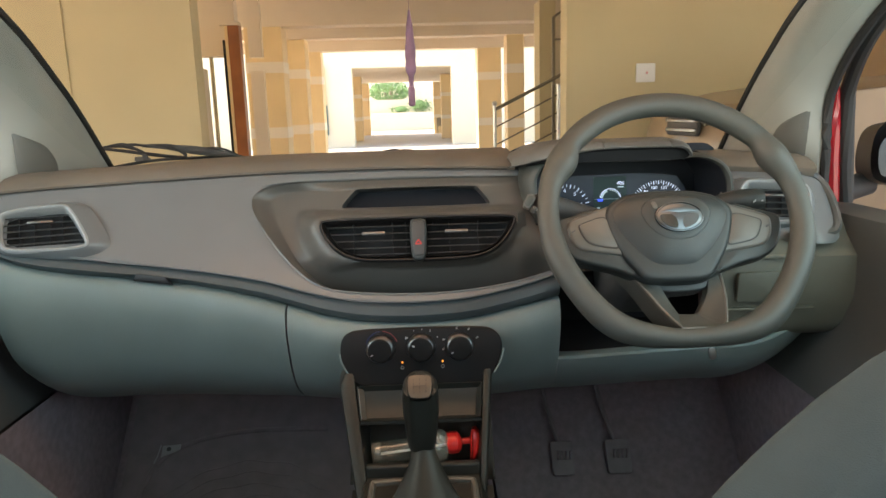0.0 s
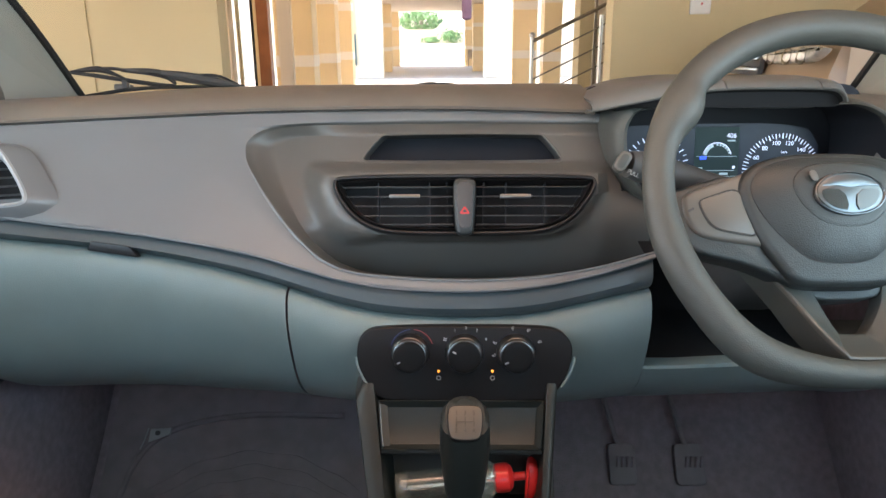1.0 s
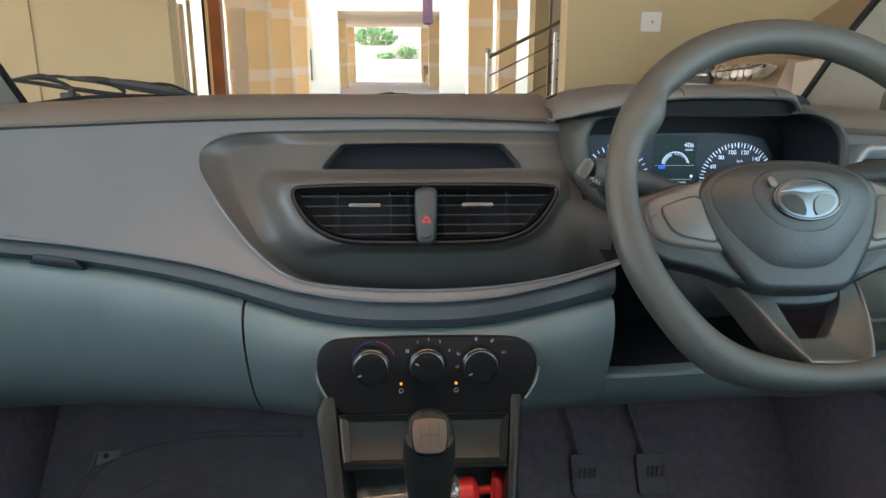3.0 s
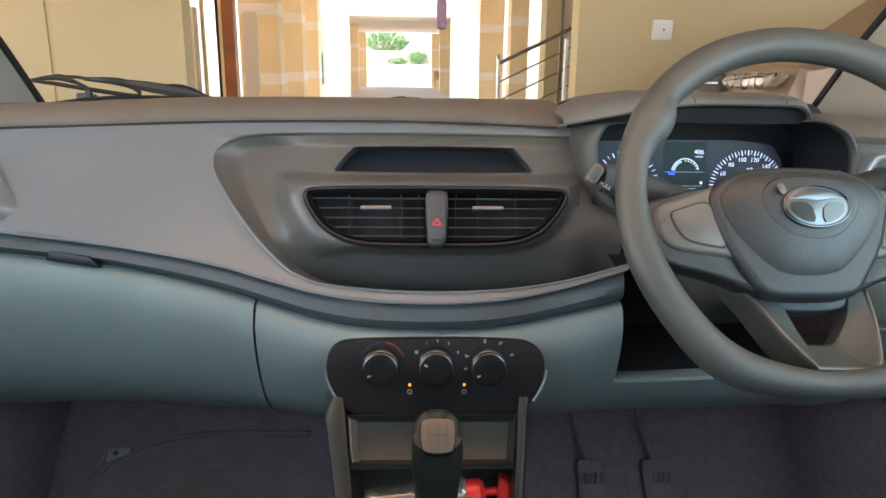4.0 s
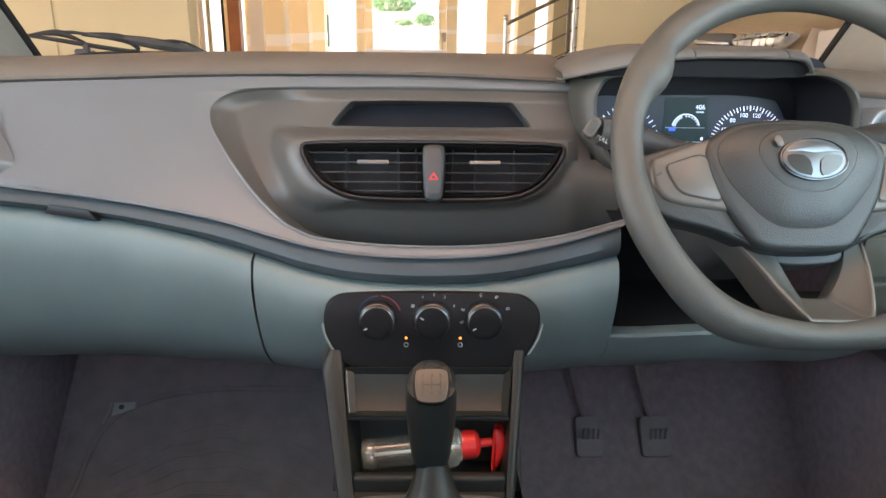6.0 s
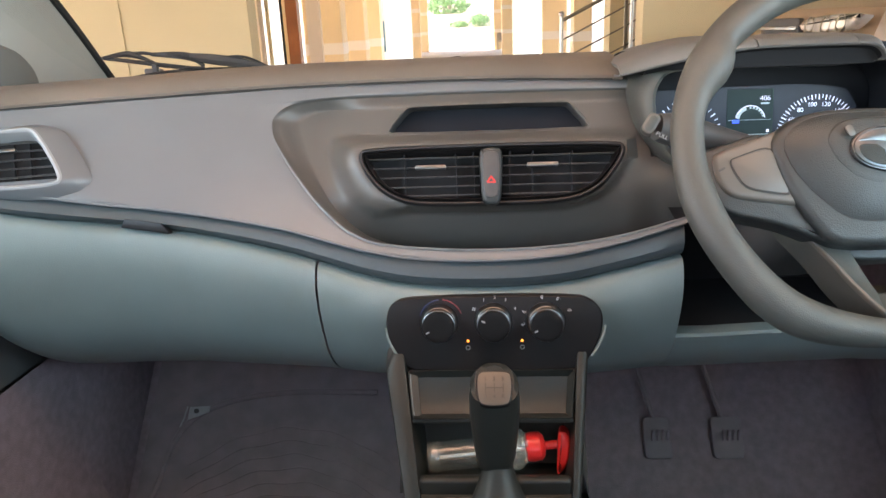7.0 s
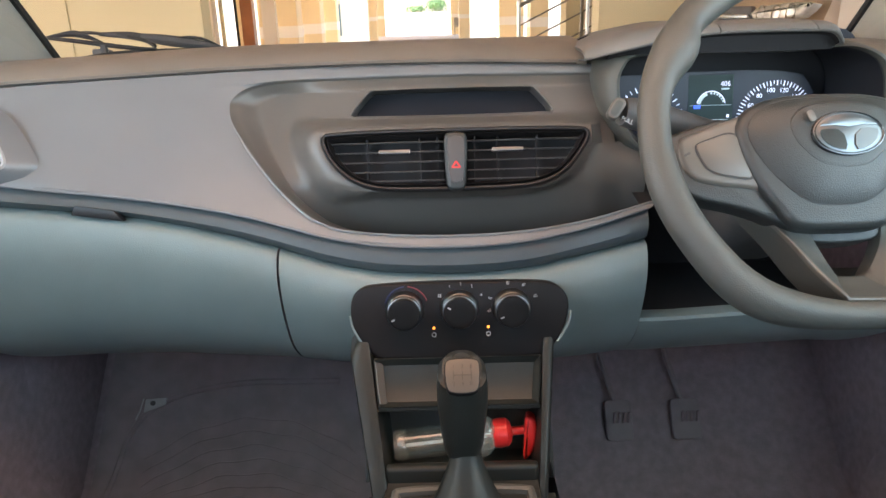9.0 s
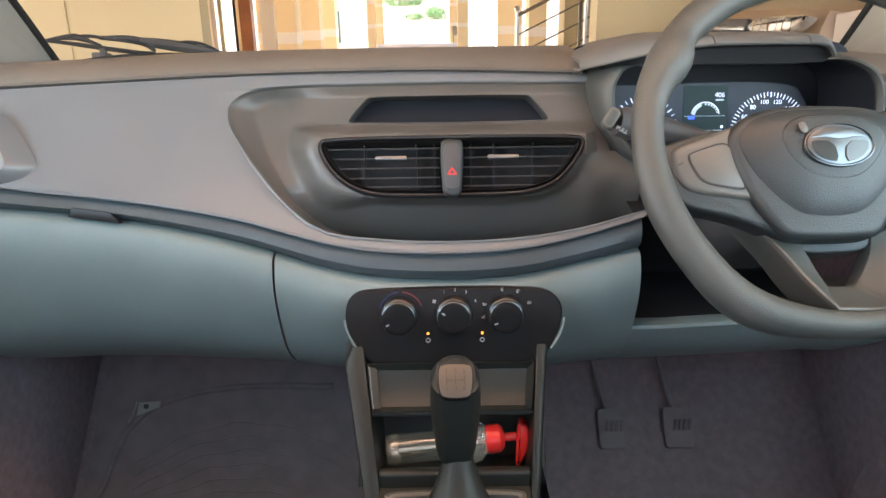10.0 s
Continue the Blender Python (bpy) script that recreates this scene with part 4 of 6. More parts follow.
for a in (-0.0315, 0.0325):
    part("indicator", turned([(0.0017, 0), (0.0017, 0.001), (0.0010, 0.0014)], CM @ Matrix.Translation((a, -0.0145, 0)), 12), M_AMBER, clim, "glowing amber indicator lamp")
    part("symbol", arc_strip(CM @ Matrix.Translation((a, -0.0225, 0.0003)), 0.0020, 0.0028, 0, 360, 14), M_PRINT, clim, smooth=False)

# ---- centre console ----
con = thing("centre_console", "dark plastic centre console with two open trays", "console")


def con_y(z):
    return 1.06 - (0.787 - z) * 0.75


def con_w(z):
    return 0.0868 + (z - 0.681) * 0.141


def con_x(z):
    return -0.003 - (z - 0.681) * 0.028


for s_, top_w, low_w in ((-1, 0.025, 0.016), (1, 0.0135, 0.0085)):
    rows = []
    for z in [0.794 - 0.20 * k / 12 for k in range(13)]:
        y, x = con_y(z), con_x(z) + s_ * con_w(z)
        w = low_w + (top_w - low_w) * (z - 0.594) / 0.20 - (0.012 * max(0, (z - 0.777) / 0.017) if s_ < 0 else 0)
        rows.append([Vector((x + s_ * q, y + b, z)) for q, b in ((0.0, 0.12), (0.0, 0.004), (0.0006, 0.0012), (0.0025, 0.0), (w * 0.55, -0.0006), (w - 0.002, 0.001), (w, 0.004), (w + 0.0015, 0.012))])
    part("side_rail", loft(rows), M_CONSOLE, con, "satin edge of the console")
    part("rail_flank", loft([[r[7], r[7] + Vector((s_ * 0.004, 0.05, 0)), r[7] + Vector((s_ * 0.010, 0.2, 0))] for r in rows]), M_BLACK, con)
part("tray_back", loft([[Vector((x, con_y(z) + 0.10, z)) for x in (-0.12, 0.11)] for z in (0.80, 0.62)]), M_CONSOLE, con)
for z0, z1, dpt in ((0.796, 0.7780, 0.03), (0.7310, 0.7255, 0.014)):
    w = con_w(z0) - 0.0004
    part("cross_bar", box(con_x(z0) - w, con_x(z0) + w, con_y(z0) + 0.002, con_y(z0) + dpt, z1, z0, 0.002), M_CONSOLE, con)
part("tray_floor", box(-0.092, 0.086, 0.986, 1.12, 0.640, 0.648, 0.002), M_CONSOLE, con)
part("tray_lip", box(-0.0885, 0.0825, 0.974, 0.988, 0.630, 0.682, 0.005, 3), M_CONSOLE, con, "raised front lip of the lower tray")
LM = plane_at(con_x(0.7545), con_y(0.7545) + 0.001, 0.7545, 36.9)
LID = [(0.0900, -0.0285), (0.0925, -0.0262), (0.0985, 0.0262), (0.0965, 0.0288), (-0.0965, 0.0288), (-0.0985, 0.0262), (-0.0925, -0.0262), (-0.0900, -0.0285)]
part("lid_frame", loft([[LM @ Vector((a, b, c)) for a, b in inset(LID, d)] for d, c in ((0.0, -0.004), (0.0002, 0.0), (0.0012, 0.0008), (0.0072, -0.0072), (0.0080, -0.0085))], True), M_CONSOLE, con, "bevelled edge of the upper tray")
# Paler plastic on this cheek alone puts the light it catches into colour.
part("tray_cheek", loft([[LM @ Vector((a, b, c)) for a, c in ((a0, 0.0016), (a0 + 0.0012, 0.0020), (a0 + 0.0080, -0.0060), (a0 + 0.0086, -0.0072))] for a0, b in ((-0.0962, 0.0240), (-0.0950, 0.0120), (-0.0925, -0.0120), (-0.0905, -0.0240))]), M_SPOKE, con, "left cheek of the upper tray, paler where light catches it")
part("upper_tray_lid", loft([[LM @ Vector((a, b * 0.0215, -0.0075 - 0.003 * (1 - b * b))) for a in (-0.0915, -0.06, -0.03, 0, 0.03, 0.06, 0.0915)] for b in [-1 + 2 * k / 12 for k in range(13)]]), M_CONSOLE, con, "smooth dark panel in the upper tray")
part("deck", loft([[Vector((x - 0.004, y, z - 0.02 * (abs(x) > 0.092))) for x in (-0.105, -0.095, -0.085, 0, 0.085, 0.095, 0.105)] for y, z in ((0.985, 0.655), (0.976, 0.664), (0.90, 0.642), (0.80, 0.612), (0.5, 0.58), (0.0, 0.58))]), M_CONSOLE, con)
SPM = Matrix.Translation((-0.003, 0.885, 0.6445)) @ Euler((radians(16.5), 0, 0)).to_matrix().to_4x4()
PL = cut_corners(list(reversed([(-0.082, 0.072), (-0.070, 0.082), (0.070, 0.082), (0.082, 0.072), (0.078, -0.12), (-0.078, -0.12)])), 2)
part("shift_plate", ring_of(PL, 0.0, 0.010, 0.004, 0.006, SPM), M_SPOKE, con, "warm grey frame round the gear lever")
part("shift_well", slab(inset(PL, 0.009), 0.01, SPM @ Matrix.Translation((0, 0, -0.002))), M_CONSOLE, con)
for s_ in (-1, 1):
    part("side_wall", loft([[Vector((s_ * x, y, z)) for z, x in ((0.64, 0.105), (0.45, 0.13), (0.22, 0.15))] for y in (1.3, 1.0, 0.8, 0.0)]), M_BLACK, con)

# ---- gear lever ----
gear = thing("gear_lever", "black gear lever with engraved shift pattern and boot", "gear lever")
KT = Vector((-0.002, 0.932, 0.829))
axis = Vector((0.0, 0.12, -1.0)).normalized()
rows = []
for d, w, dd in ((0.000, 0.010, 0.008), (0.001, 0.018, 0.016), (0.006, 0.0225, 0.0215), (0.022, 0.0238, 0.0228), (0.045, 0.0236, 0.022), (0.070, 0.0215, 0.0200), (0.090, 0.0195, 0.0180), (0.104, 0.0170, 0.0160), (0.110, 0.0140, 0.0135)):
    p = KT + axis * d
    rows.append([p + Vector((1.07 * w * (abs(math.cos(a)) ** 0.75) * (1 if math.cos(a) > 0 else -1), dd * (abs(math.sin(a)) ** 0.75) * (1 if math.sin(a) > 0 else -1), 0.012 * (-math.sin(a)) * max(0, 1 - d / 0.03) * -1)) for a in [2 * math.pi * k / 32 for k in range(32)]])
knob = part("knob", loft(rows, True, True), M_CONSOLE, gear, "dark grained gear knob")
PM = Matrix.Translation((-0.002, 0.9125, 0.8310)) @ Euler((radians(48), 0, 0)).to_matrix().to_4x4()
CAP = cut_corners(list(reversed([(-0.0185, 0.0125), (-0.0125, 0.0175), (0.0125, 0.0175), (0.0185, 0.0125), (0.0170, -0.0135), (0.0100, -0.0185), (-0.0100, -0.0185), (-0.0170, -0.0135)])), 3)
part("cap_ring", slab(inset(CAP, 0.0004), 0.010, PM @ Matrix.Translation((0, 0, -0.0004)), 0.0010), M_KNOB, knob, "dark ring round the cap")
part("cap", slab(inset(CAP, 0.0014), 0.010, PM, 0.0010), M_CAP, knob, "brown-grey cap with engraved shift pattern")
for txt, a, b in (("1", -0.0085, 0.0085), ("3", 0.0, 0.0085), ("5", 0.0085, 0.0085), ("2", -0.0085, -0.0085), ("4", 0.0, -0.0085), ("R", 0.0085, -0.0085)):
    lettering("gear_mark", txt, 0.0058, PM @ Matrix.Translation((a, b, 0.0004)), M_MARK, knob)
part("gate_lines", joined(*[slab([(a - 0.0004, -0.0045), (a + 0.0004, -0.0045), (a + 0.0004, 0.0045), (a - 0.0004, 0.0045)], 0.0004, PM @ Matrix.Translation((0, 0, 0.0005))) for a in (-0.0085, 0.0, 0.0085)], slab([(-0.0085, -0.0004), (0.0085, -0.0004), (0.0085, 0.0004), (-0.0085, 0.0004)], 0.0004, PM @ Matrix.Translation((0, 0, 0.0006)))), M_MARK, knob, smooth=False)
rows = []
for k in range(26):
    f = k / 25
    z = 0.732 - 0.092 * f
    w = 0.0145 + 0.050 * f ** 1.5
    y = 0.941 - 0.040 * f
    rows.append([Vector((w * (1 + 0.05 * math.cos(4 * a) + 0.07 * f * math.cos(9 * a + 2 * f)) * math.cos(a), y + 0.8 * w * math.sin(a), z)) for a in [2 * math.pi * j / 32 for j in range(32)]])
part("boot", loft(rows, True), M_CONSOLE, gear, "black gathered leatherette boot")

# ---- steering wheel ----
wheel = thing("steering_wheel", "dark grey three-spoke steering wheel", "steering wheel")
WM = plane_at(0.361, 0.975, 1.045, 29)
rim_path, rim_r = [], []
for k in range(120):
    an = 2 * math.pi * k / 120
    r = 0.1765
    a, b = r * math.cos(an), r * math.sin(an)
    deg = math.degrees(an) % 360
    grip = max(math.exp(-((deg - 151) / 7) ** 2), math.exp(-((deg - 29) / 7) ** 2))
    dip = max(math.exp(-((deg - 141) / 5) ** 2), math.exp(-((deg - 39) / 5) ** 2), 0.7 * math.exp(-((deg - 168) / 8) ** 2), 0.7 * math.exp(-((deg - 12) / 8) ** 2))
    q = 1 - 0.022 * grip + 0.006 * dip
    corner = max(math.exp(-((deg - 237) / 15) ** 2), math.exp(-((deg - 303) / 15) ** 2))
    flat = math.exp(-((deg - 270) / 20) ** 2)
    q += (0.0065 * corner - 0.0022 * flat - 0.0048 * math.exp(-((deg - 90) / 38) ** 2)) / r
    rim_path.append(WM @ Vector((a * q, b * q, 0.002 * grip)))
    slim = max(math.exp(-((deg - 180) / 14) ** 2), math.exp(-(min(deg, 360 - deg) / 14) ** 2))
    rim_r.append(0.0172 + 0.0044 * grip - 0.0014 * dip - 0.0018 * slim + 0.0018 * corner - 0.0046 * flat)
nrm = WM.to_3x3() @ Vector((0, 0, 1))
part("rim", tube(rim_path, rim_r, 24, True, nrm), M_WHEEL, wheel, "grained dark grey rim")
def both(keys):
    """A counter-clockwise outline from the keys of its right half, from top to bottom."""
    return cut_corners([(-a, b) for a, b in keys] + [(a, b) for a, b in reversed(keys)], 3)


HUB = both([(0.012, 0.0400), (0.038, 0.0388), (0.061, 0.0330), (0.0755, 0.0220), (0.0815, 0.007), (0.0750, -0.013), (0.0610, -0.034), (0.0420, -0.0545), (0.0275, -0.0650), (0.010, -0.0675)])
SHELL = both([(0.012, 0.0465), (0.042, 0.0450), (0.070, 0.0375), (0.087, 0.0245), (0.0930, 0.010), (0.0890, -0.0085), (0.080, -0.036), (0.071, -0.053), (0.057, -0.074), (0.0490, -0.085), (0.0375, -0.0900), (0.012, -0.0910)])
HUBM = WM @ Matrix.Translation((0.0, 0.0, -0.020))
hub = part("hub_shell", slab(SHELL, 0.045, HUBM @ Matrix.Translation((0, 0, 0.001)), 0.009, 6), M_HUB, wheel, "grey hub shell")
part("hub_chin", slab(cut_corners([(0.055, -0.060), (-0.030, -0.060), (-0.028, -0.092), (-0.016, -0.1005), (0.026, -0.1000), (0.046, -0.0965), (0.055, -0.084)], 2), 0.03, WM @ Matrix.Translation((0, 0, -0.044)), 0.003, 3), M_HUB, wheel, "dark lower part of the hub")


def dome(outline, height, m, drop=0.02):
    rows = [[m @ Vector((a, b, -drop)) for a, b in outline]]
    for s in (1.0, 0.985, 0.955, 0.90, 0.8, 0.65, 0.45, 0.25, 0.02):
        rows.append([m @ Vector((a * s, b * s, height * (1 - s ** 3.5))) for a, b in outline])
    bm = loft(rows, True)
    bmesh.ops.recalc_face_normals(bm, faces=bm.faces[:])
    return bm


part("cover_gap", slab(inset(HUB, -0.0007), 0.004, HUBM @ Matrix.Translation((0, 0, 0.0016))), M_RUBBER, wheel, "dark gap round the airbag cover")
pad = part("airbag_cover", dome(HUB, 0.0105, HUBM @ Matrix.Translation((0, 0, 0.0018))), M_HUB, wheel, "dark grained airbag cover")
CREST = both([(0.010, 0.0300), (0.034, 0.0270), (0.0485, 0.0130), (0.0455, -0.004), (0.035, -0.0185), (0.023, -0.0290), (0.008, -0.0330)])
part("cover_crest", loft([[HUBM @ Vector((a * s + 0.005, b * s, c)) for a, b in CREST] for s, c in ((1.07, 0.0085), (1.02, 0.0114), (0.97, 0.0120), (0.90, 0.0124), (0.5, 0.0134), (0.05, 0.0138))], True), M_HUB, pad, "raised field round the badge")
BDM = HUBM @ Matrix.Translation((0.0078, -0.0016, 0.0165))
OV = [(0.0340 * math.cos(2 * math.pi * k / 48), 0.0220 * math.sin(2 * math.pi * k / 48)) for k in range(48)]
badge = part("badge", slab(OV, 0.006, BDM, 0.0015), M_FACET, pad, "oval chrome badge")
part("badge_ring", ring_of(inset(OV, 0.0016), 0.0016, 0.0022, 0.0016, 0.004, BDM), M_CHROME, badge, "bright chrome ring")
crown = [(0.029 * math.cos(radians(an)), 0.0180 * math.sin(radians(an))) for an in range(22, 159, 8)] + [(-0.014, 0.0075), (0.0, 0.0055), (0.014, 0.0075)]
part("badge_crown", slab(crown, 0.0012, BDM @ Matrix.Translation((0, 0, 0.0008)), 0.0004), M_FACET, badge, "bright chrome upper field")
for s_ in (-1, 1):
    wing = [(s_ * 0.0028, -0.0175), (s_ * 0.014, -0.0160), (s_ * 0.0235, -0.0100), (s_ * 0.0280, -0.001), (s_ * 0.026, 0.0045), (s_ * 0.0060, 0.0030)]
    # Left facet takes darker chrome: its dark reflection is put into the colour.
    part("badge_facet", slab(cut_corners(wing if s_ > 0 else wing[::-1], 1), 0.001, BDM @ Matrix.Translation((0, 0, 0.0013)) @ Euler((radians(-1.5), radians(2 * s_), 0)).to_matrix().to_4x4(), 0.0005), M_FACET if s_ > 0 else M_WING, badge, "tilted chrome facet", smooth=False)
part("film_tab", slab(rounded(0.007, 0.011, 0.003, 4), 0.0012, BDM @ Matrix.Translation((-0.0335, 0.0175, 0.001)) @ Euler((0, 0, 0.35)).to_matrix().to_4x4(), 0.0004), M_SPOKE, badge, "pale tab of protective film")
part("cover_script", slab(rounded(0.028, 0.0028, 0.001, 2), 0.0006, HUBM @ Matrix.Translation((0.010, -0.0560, 0.0058))), M_RUBBER, pad, smooth=False)
for s_ in (-1, 1):
    def flip(keys):
        keys = [(s_ * a, b) for a, b in keys]
        return cut_corners(keys if s_ > 0 else keys[::-1], 2)

    SPO = HUBM @ Matrix.Translation((0, 0.0, -0.004))
    sp = part("side_spoke", slab(flip([(0.038, -0.0625), (0.0645, -0.0520), (0.0803, -0.0484), (0.1178, -0.0436), (0.1350, -0.0385), (0.1445, -0.0250), (0.1475, -0.0056), (0.1450, 0.0055), (0.1179, 0.0146), (0.0895, 0.0244), (0.066, 0.033)]), 0.022, SPO, 0.006, 4), M_SPOKE, wheel, "satin brown-grey side spoke")
    part("switch_blank", slab(flip([(0.0770, -0.0395), (0.0963, -0.0365), (0.1180, -0.0315), (0.1265, -0.0180), (0.1310, -0.0040), (0.1229, -0.0008), (0.0905, 0.0100), (0.0870, -0.0100), (0.0825, -0.0240)]), 0.006, SPO @ Matrix.Translation((0, 0, 0.0016)), 0.0012), M_SPOKE, sp, "blank switch panel")
    part("blank_gap", slab(flip([(0.0745, -0.0413), (0.0963, -0.0380), (0.1190, -0.0328), (0.1280, -0.0186), (0.1327, -0.0036), (0.1232, 0.0007), (0.0895, 0.0120), (0.0855, -0.0100), (0.0810, -0.0240)]), 0.002, SPO @ Matrix.Translation((0, 0, 0.0005))), M_RUBBER, sp, "dark gap round the switch blank")
    part("horn_mark", slab(rounded(0.007, 0.0022, 0.0008, 2), 0.0004, SPO @ Matrix.Translation((s_ * 0.139, -0.0125, 0.0004)) @ Euler((0, 0, 0.5)).to_matrix().to_4x4()), M_BLACK, sp, smooth=False)
    part("spoke_back", slab(flip([(0.034, -0.0900), (0.0490, -0.0850), (0.0764, -0.0715), (0.0998, -0.0640), (0.1330, -0.0565), (0.150, -0.0430), (0.160, -0.0220), (0.163, -0.004), (0.160, 0.0075), (0.149, 0.0105), (0.075, 0.034)]), 0.026, SPO @ Matrix.Translation((0, 0, -0.004)), 0.005, 4), M_HUB, sp, "dark bezel round the spoke")
RIDGE = spline([(-0.074, -0.050, 0), (-0.0625, -0.069, 0), (-0.0430, -0.1015, 0), (-0.0285, -0.1300, 0), (-0.0110, -0.1555, 0), (-0.0030, -0.1592, 0), (0.0400, -0.1592, 0), (0.0500, -0.1555, 0), (0.0560, -0.1460, 0), (0.0650, -0.1115, 0), (0.0690, -0.0720, 0), (0.070, -0.050, 0)], 67)
MOUTH = spline([(-0.034, -0.055, 0), (-0.0260, -0.078, 0), (-0.0140, -0.1040, 0), (-0.0075, -0.1180, 0), (-0.0010, -0.1300, 0), (0.0025, -0.1325, 0), (0.0220, -0.1330, 0), (0.0270, -0.1315, 0), (0.0310, -0.1270, 0), (0.0440, -0.1040, 0), (0.0500, -0.078, 0), (0.053, -0.055, 0)], 67)


def spoke_line(f, out, up):
    """One line along the U of the lower spoke: f runs from its ridge to its mouth."""
    line = []
    for r, o in zip(RIDGE, MOUTH):
        p = r + (o - r) * f - (o - r).normalized() * out
        c = -0.010 - 0.035 * min(1, max(0, (r.y + 0.155) / 0.085))
        line.append(WM @ Vector((p.x, p.y, c + (-0.042 - c) * f ** 0.8 + up)))
    return line


bm = loft([spoke_line(*q) for q in ((0, 0.007, -0.045), (0, 0.004, -0.012), (0, 0.0012, -0.002), (0, -0.003, -0.0015), (0.3, 0, 0), (0.6, 0, 0), (0.85, 0, 0), (0.97, 0, 0), (1, 0, -0.002), (1, 0, -0.02))])
bmesh.ops.recalc_face_normals(bm, faces=bm.faces[:])
part("lower_spoke", bm, M_WHEEL, wheel, "grey dished U-shaped lower spoke")
part("lower_spoke_edge", loft([spoke_line(*q) for q in ((0, 0.0022, -0.006), (0, 0.0014, -0.0008), (0, 0.0004, 0.0004), (0, -0.0016, 0.0004), (0, -0.0030, -0.0012), (0, -0.0036, -0.004))]), M_SPOKE, wheel, "satin ridge of the lower spoke")
part("hub_back", turned([(0.055, -0.10), (0.06, -0.04), (0.05, -0.01), (0.03, 0.0)], WM @ Matrix.Translation((0, -0.01, -0.012)), 24), M_BLACK, wheel)

# steering column shroud with its stalk
col = thing("column_shroud", "black plastic steering column shroud", "column shroud")
rows = []
for c_, w, h in ((-0.045, 0.052, 0.045), (-0.06, 0.058, 0.05), (-0.15, 0.062, 0.055), (-0.26, 0.06, 0.06)):
    rows.append([WM @ Vector((w * a * 2, h * b * 2 - 0.02, c_)) for a, b in rounded(1, 1, 0.3, 5)])
bm = loft(rows, True, True)
bmesh.ops.recalc_face_normals(bm, faces=bm.faces[:])
part("shroud", bm, M_BLACK, col)
stalk = thing("indicator_stalk", "black lighting stalk with flat grey tip", "stalk")
part("arm", tube(spline([(0.29, 1.10, 1.025), (0.245, 1.10, 1.036), (0.205, 1.096, 1.046), (0.182, 1.092, 1.051)], 10), [0.011, 0.012, 0.0135, 0.015, 0.0165, 0.0175, 0.018, 0.0175, 0.0165, 0.015], 16), M_BLACK, stalk)
tip = part("tip", slab(rounded(0.0135, 0.0230, 0.0055, 5), 0.022, plane_at(0.171, 1.070, 1.0582, 15, -8, -30), 0.0022, 3), M_SPOKE, stalk, "grey stalk tip")
part("tip_face", slab(rounded(0.0085, 0.0175, 0.0038, 5), 0.002, plane_at(0.171, 1.0695, 1.0583, 15, -8, -30), 0.0005), M_WHEEL, tip, "recessed dark tip face")
lettering("stalk_word", "PULL", 0.0062, plane_at(0.183, 1.070, 1.0445, 15, -15, -24), M_PRINT, stalk)
stalk2 = thing("wiper_stalk", "dark wiper stalk with printed symbols", "stalk")
part("arm", tube(spline([(0.44, 1.09, 1.032), (0.485, 1.085, 1.044), (0.533, 1.077, 1.049)], 10), [0.011, 0.012, 0.0135, 0.015, 0.0165, 0.0175, 0.018, 0.0175, 0.0165, 0.015], 16), M_HUB, stalk2)

for da, db, rot in ((0.0, 0.0, 0.0), (0.0, 0.0, 0.8), (0.013, 0.001, 0.4)):
    part("printed_mark", slab(rounded(0.0065, 0.0014, 0.0005, 2), 0.0004, plane_at(0.514 + da, 1.0625, 1.0475 + db, 0, 12, math.degrees(rot))), M_PRINT, stalk2, smooth=False)

# ---- instrument cluster ----
clus = thing("instrument_cluster", "dark instrument cluster with lit white dials", "instrument cluster")
CL = list(reversed([(0.198, 1.065), (0.2025, 1.090), (0.222, 1.1035), (0.30, 1.1055), (0.40, 1.104), (0.44, 1.1065), (0.474, 1.1075), (0.50, 1.0995), (0.516, 1.086), (0.524, 1.06), (0.520, 1.01), (0.50, 0.985), (0.36, 0.975), (0.245, 0.990), (0.208, 1.026)]))
ol = smooth_outline(CL, 120)
cx, cz = 0.352, 1.045


def shroud_ring(y, q):
    """A ring of the cluster shroud; its flank towards the centre stack is broader."""
    return [Vector((cx + (a - cx) * (1 + (q - 1) * (1.6 if a < cx and q > 1 else 1)), y - (1.11 - b) * 0.12, cz + (b - cz) * q)) for a, b in ol]


bm = loft([shroud_ring(y, q) for y, q in ((1.32, 1.09), (1.245, 1.09), (1.222, 1.086), (1.203, 1.075), (1.190, 1.055), (1.183, 1.032), (1.181, 1.010), (1.184, 0.99), (1.190, 0.98))], True)
bmesh.ops.recalc_face_normals(bm, faces=bm.faces[:])
part("shroud", bm, M_WHEEL, clus, "dark grey cluster shroud")
part("inner_shroud", loft([shroud_ring(y, q) for y, q in ((1.188, 0.982), (1.22, 0.965), (1.31, 0.93))], True), M_FILM, clus, "matt black inner shroud")
part("back_plate", slab(rounded(0.40, 0.17, 0.03, 4), 0.004, plane_at(0.36, 1.312, 1.04, 8)), M_FILM, clus)
DM = plane_at(0.366, 1.290, 1.045, 8)
part("dial_face", slab(cut_corners([(-0.205, -0.0625), (0.125, -0.0625), (0.125, 0.019), (0.065, 0.029), (-0.02, 0.0285), (-0.10, 0.027), (-0.205, 0.024)], 1), 0.004, DM), M_FACE, clus, "blue-black dial face")
def to_dial(x, z):
    return x - 0.366, (z - 1.045)


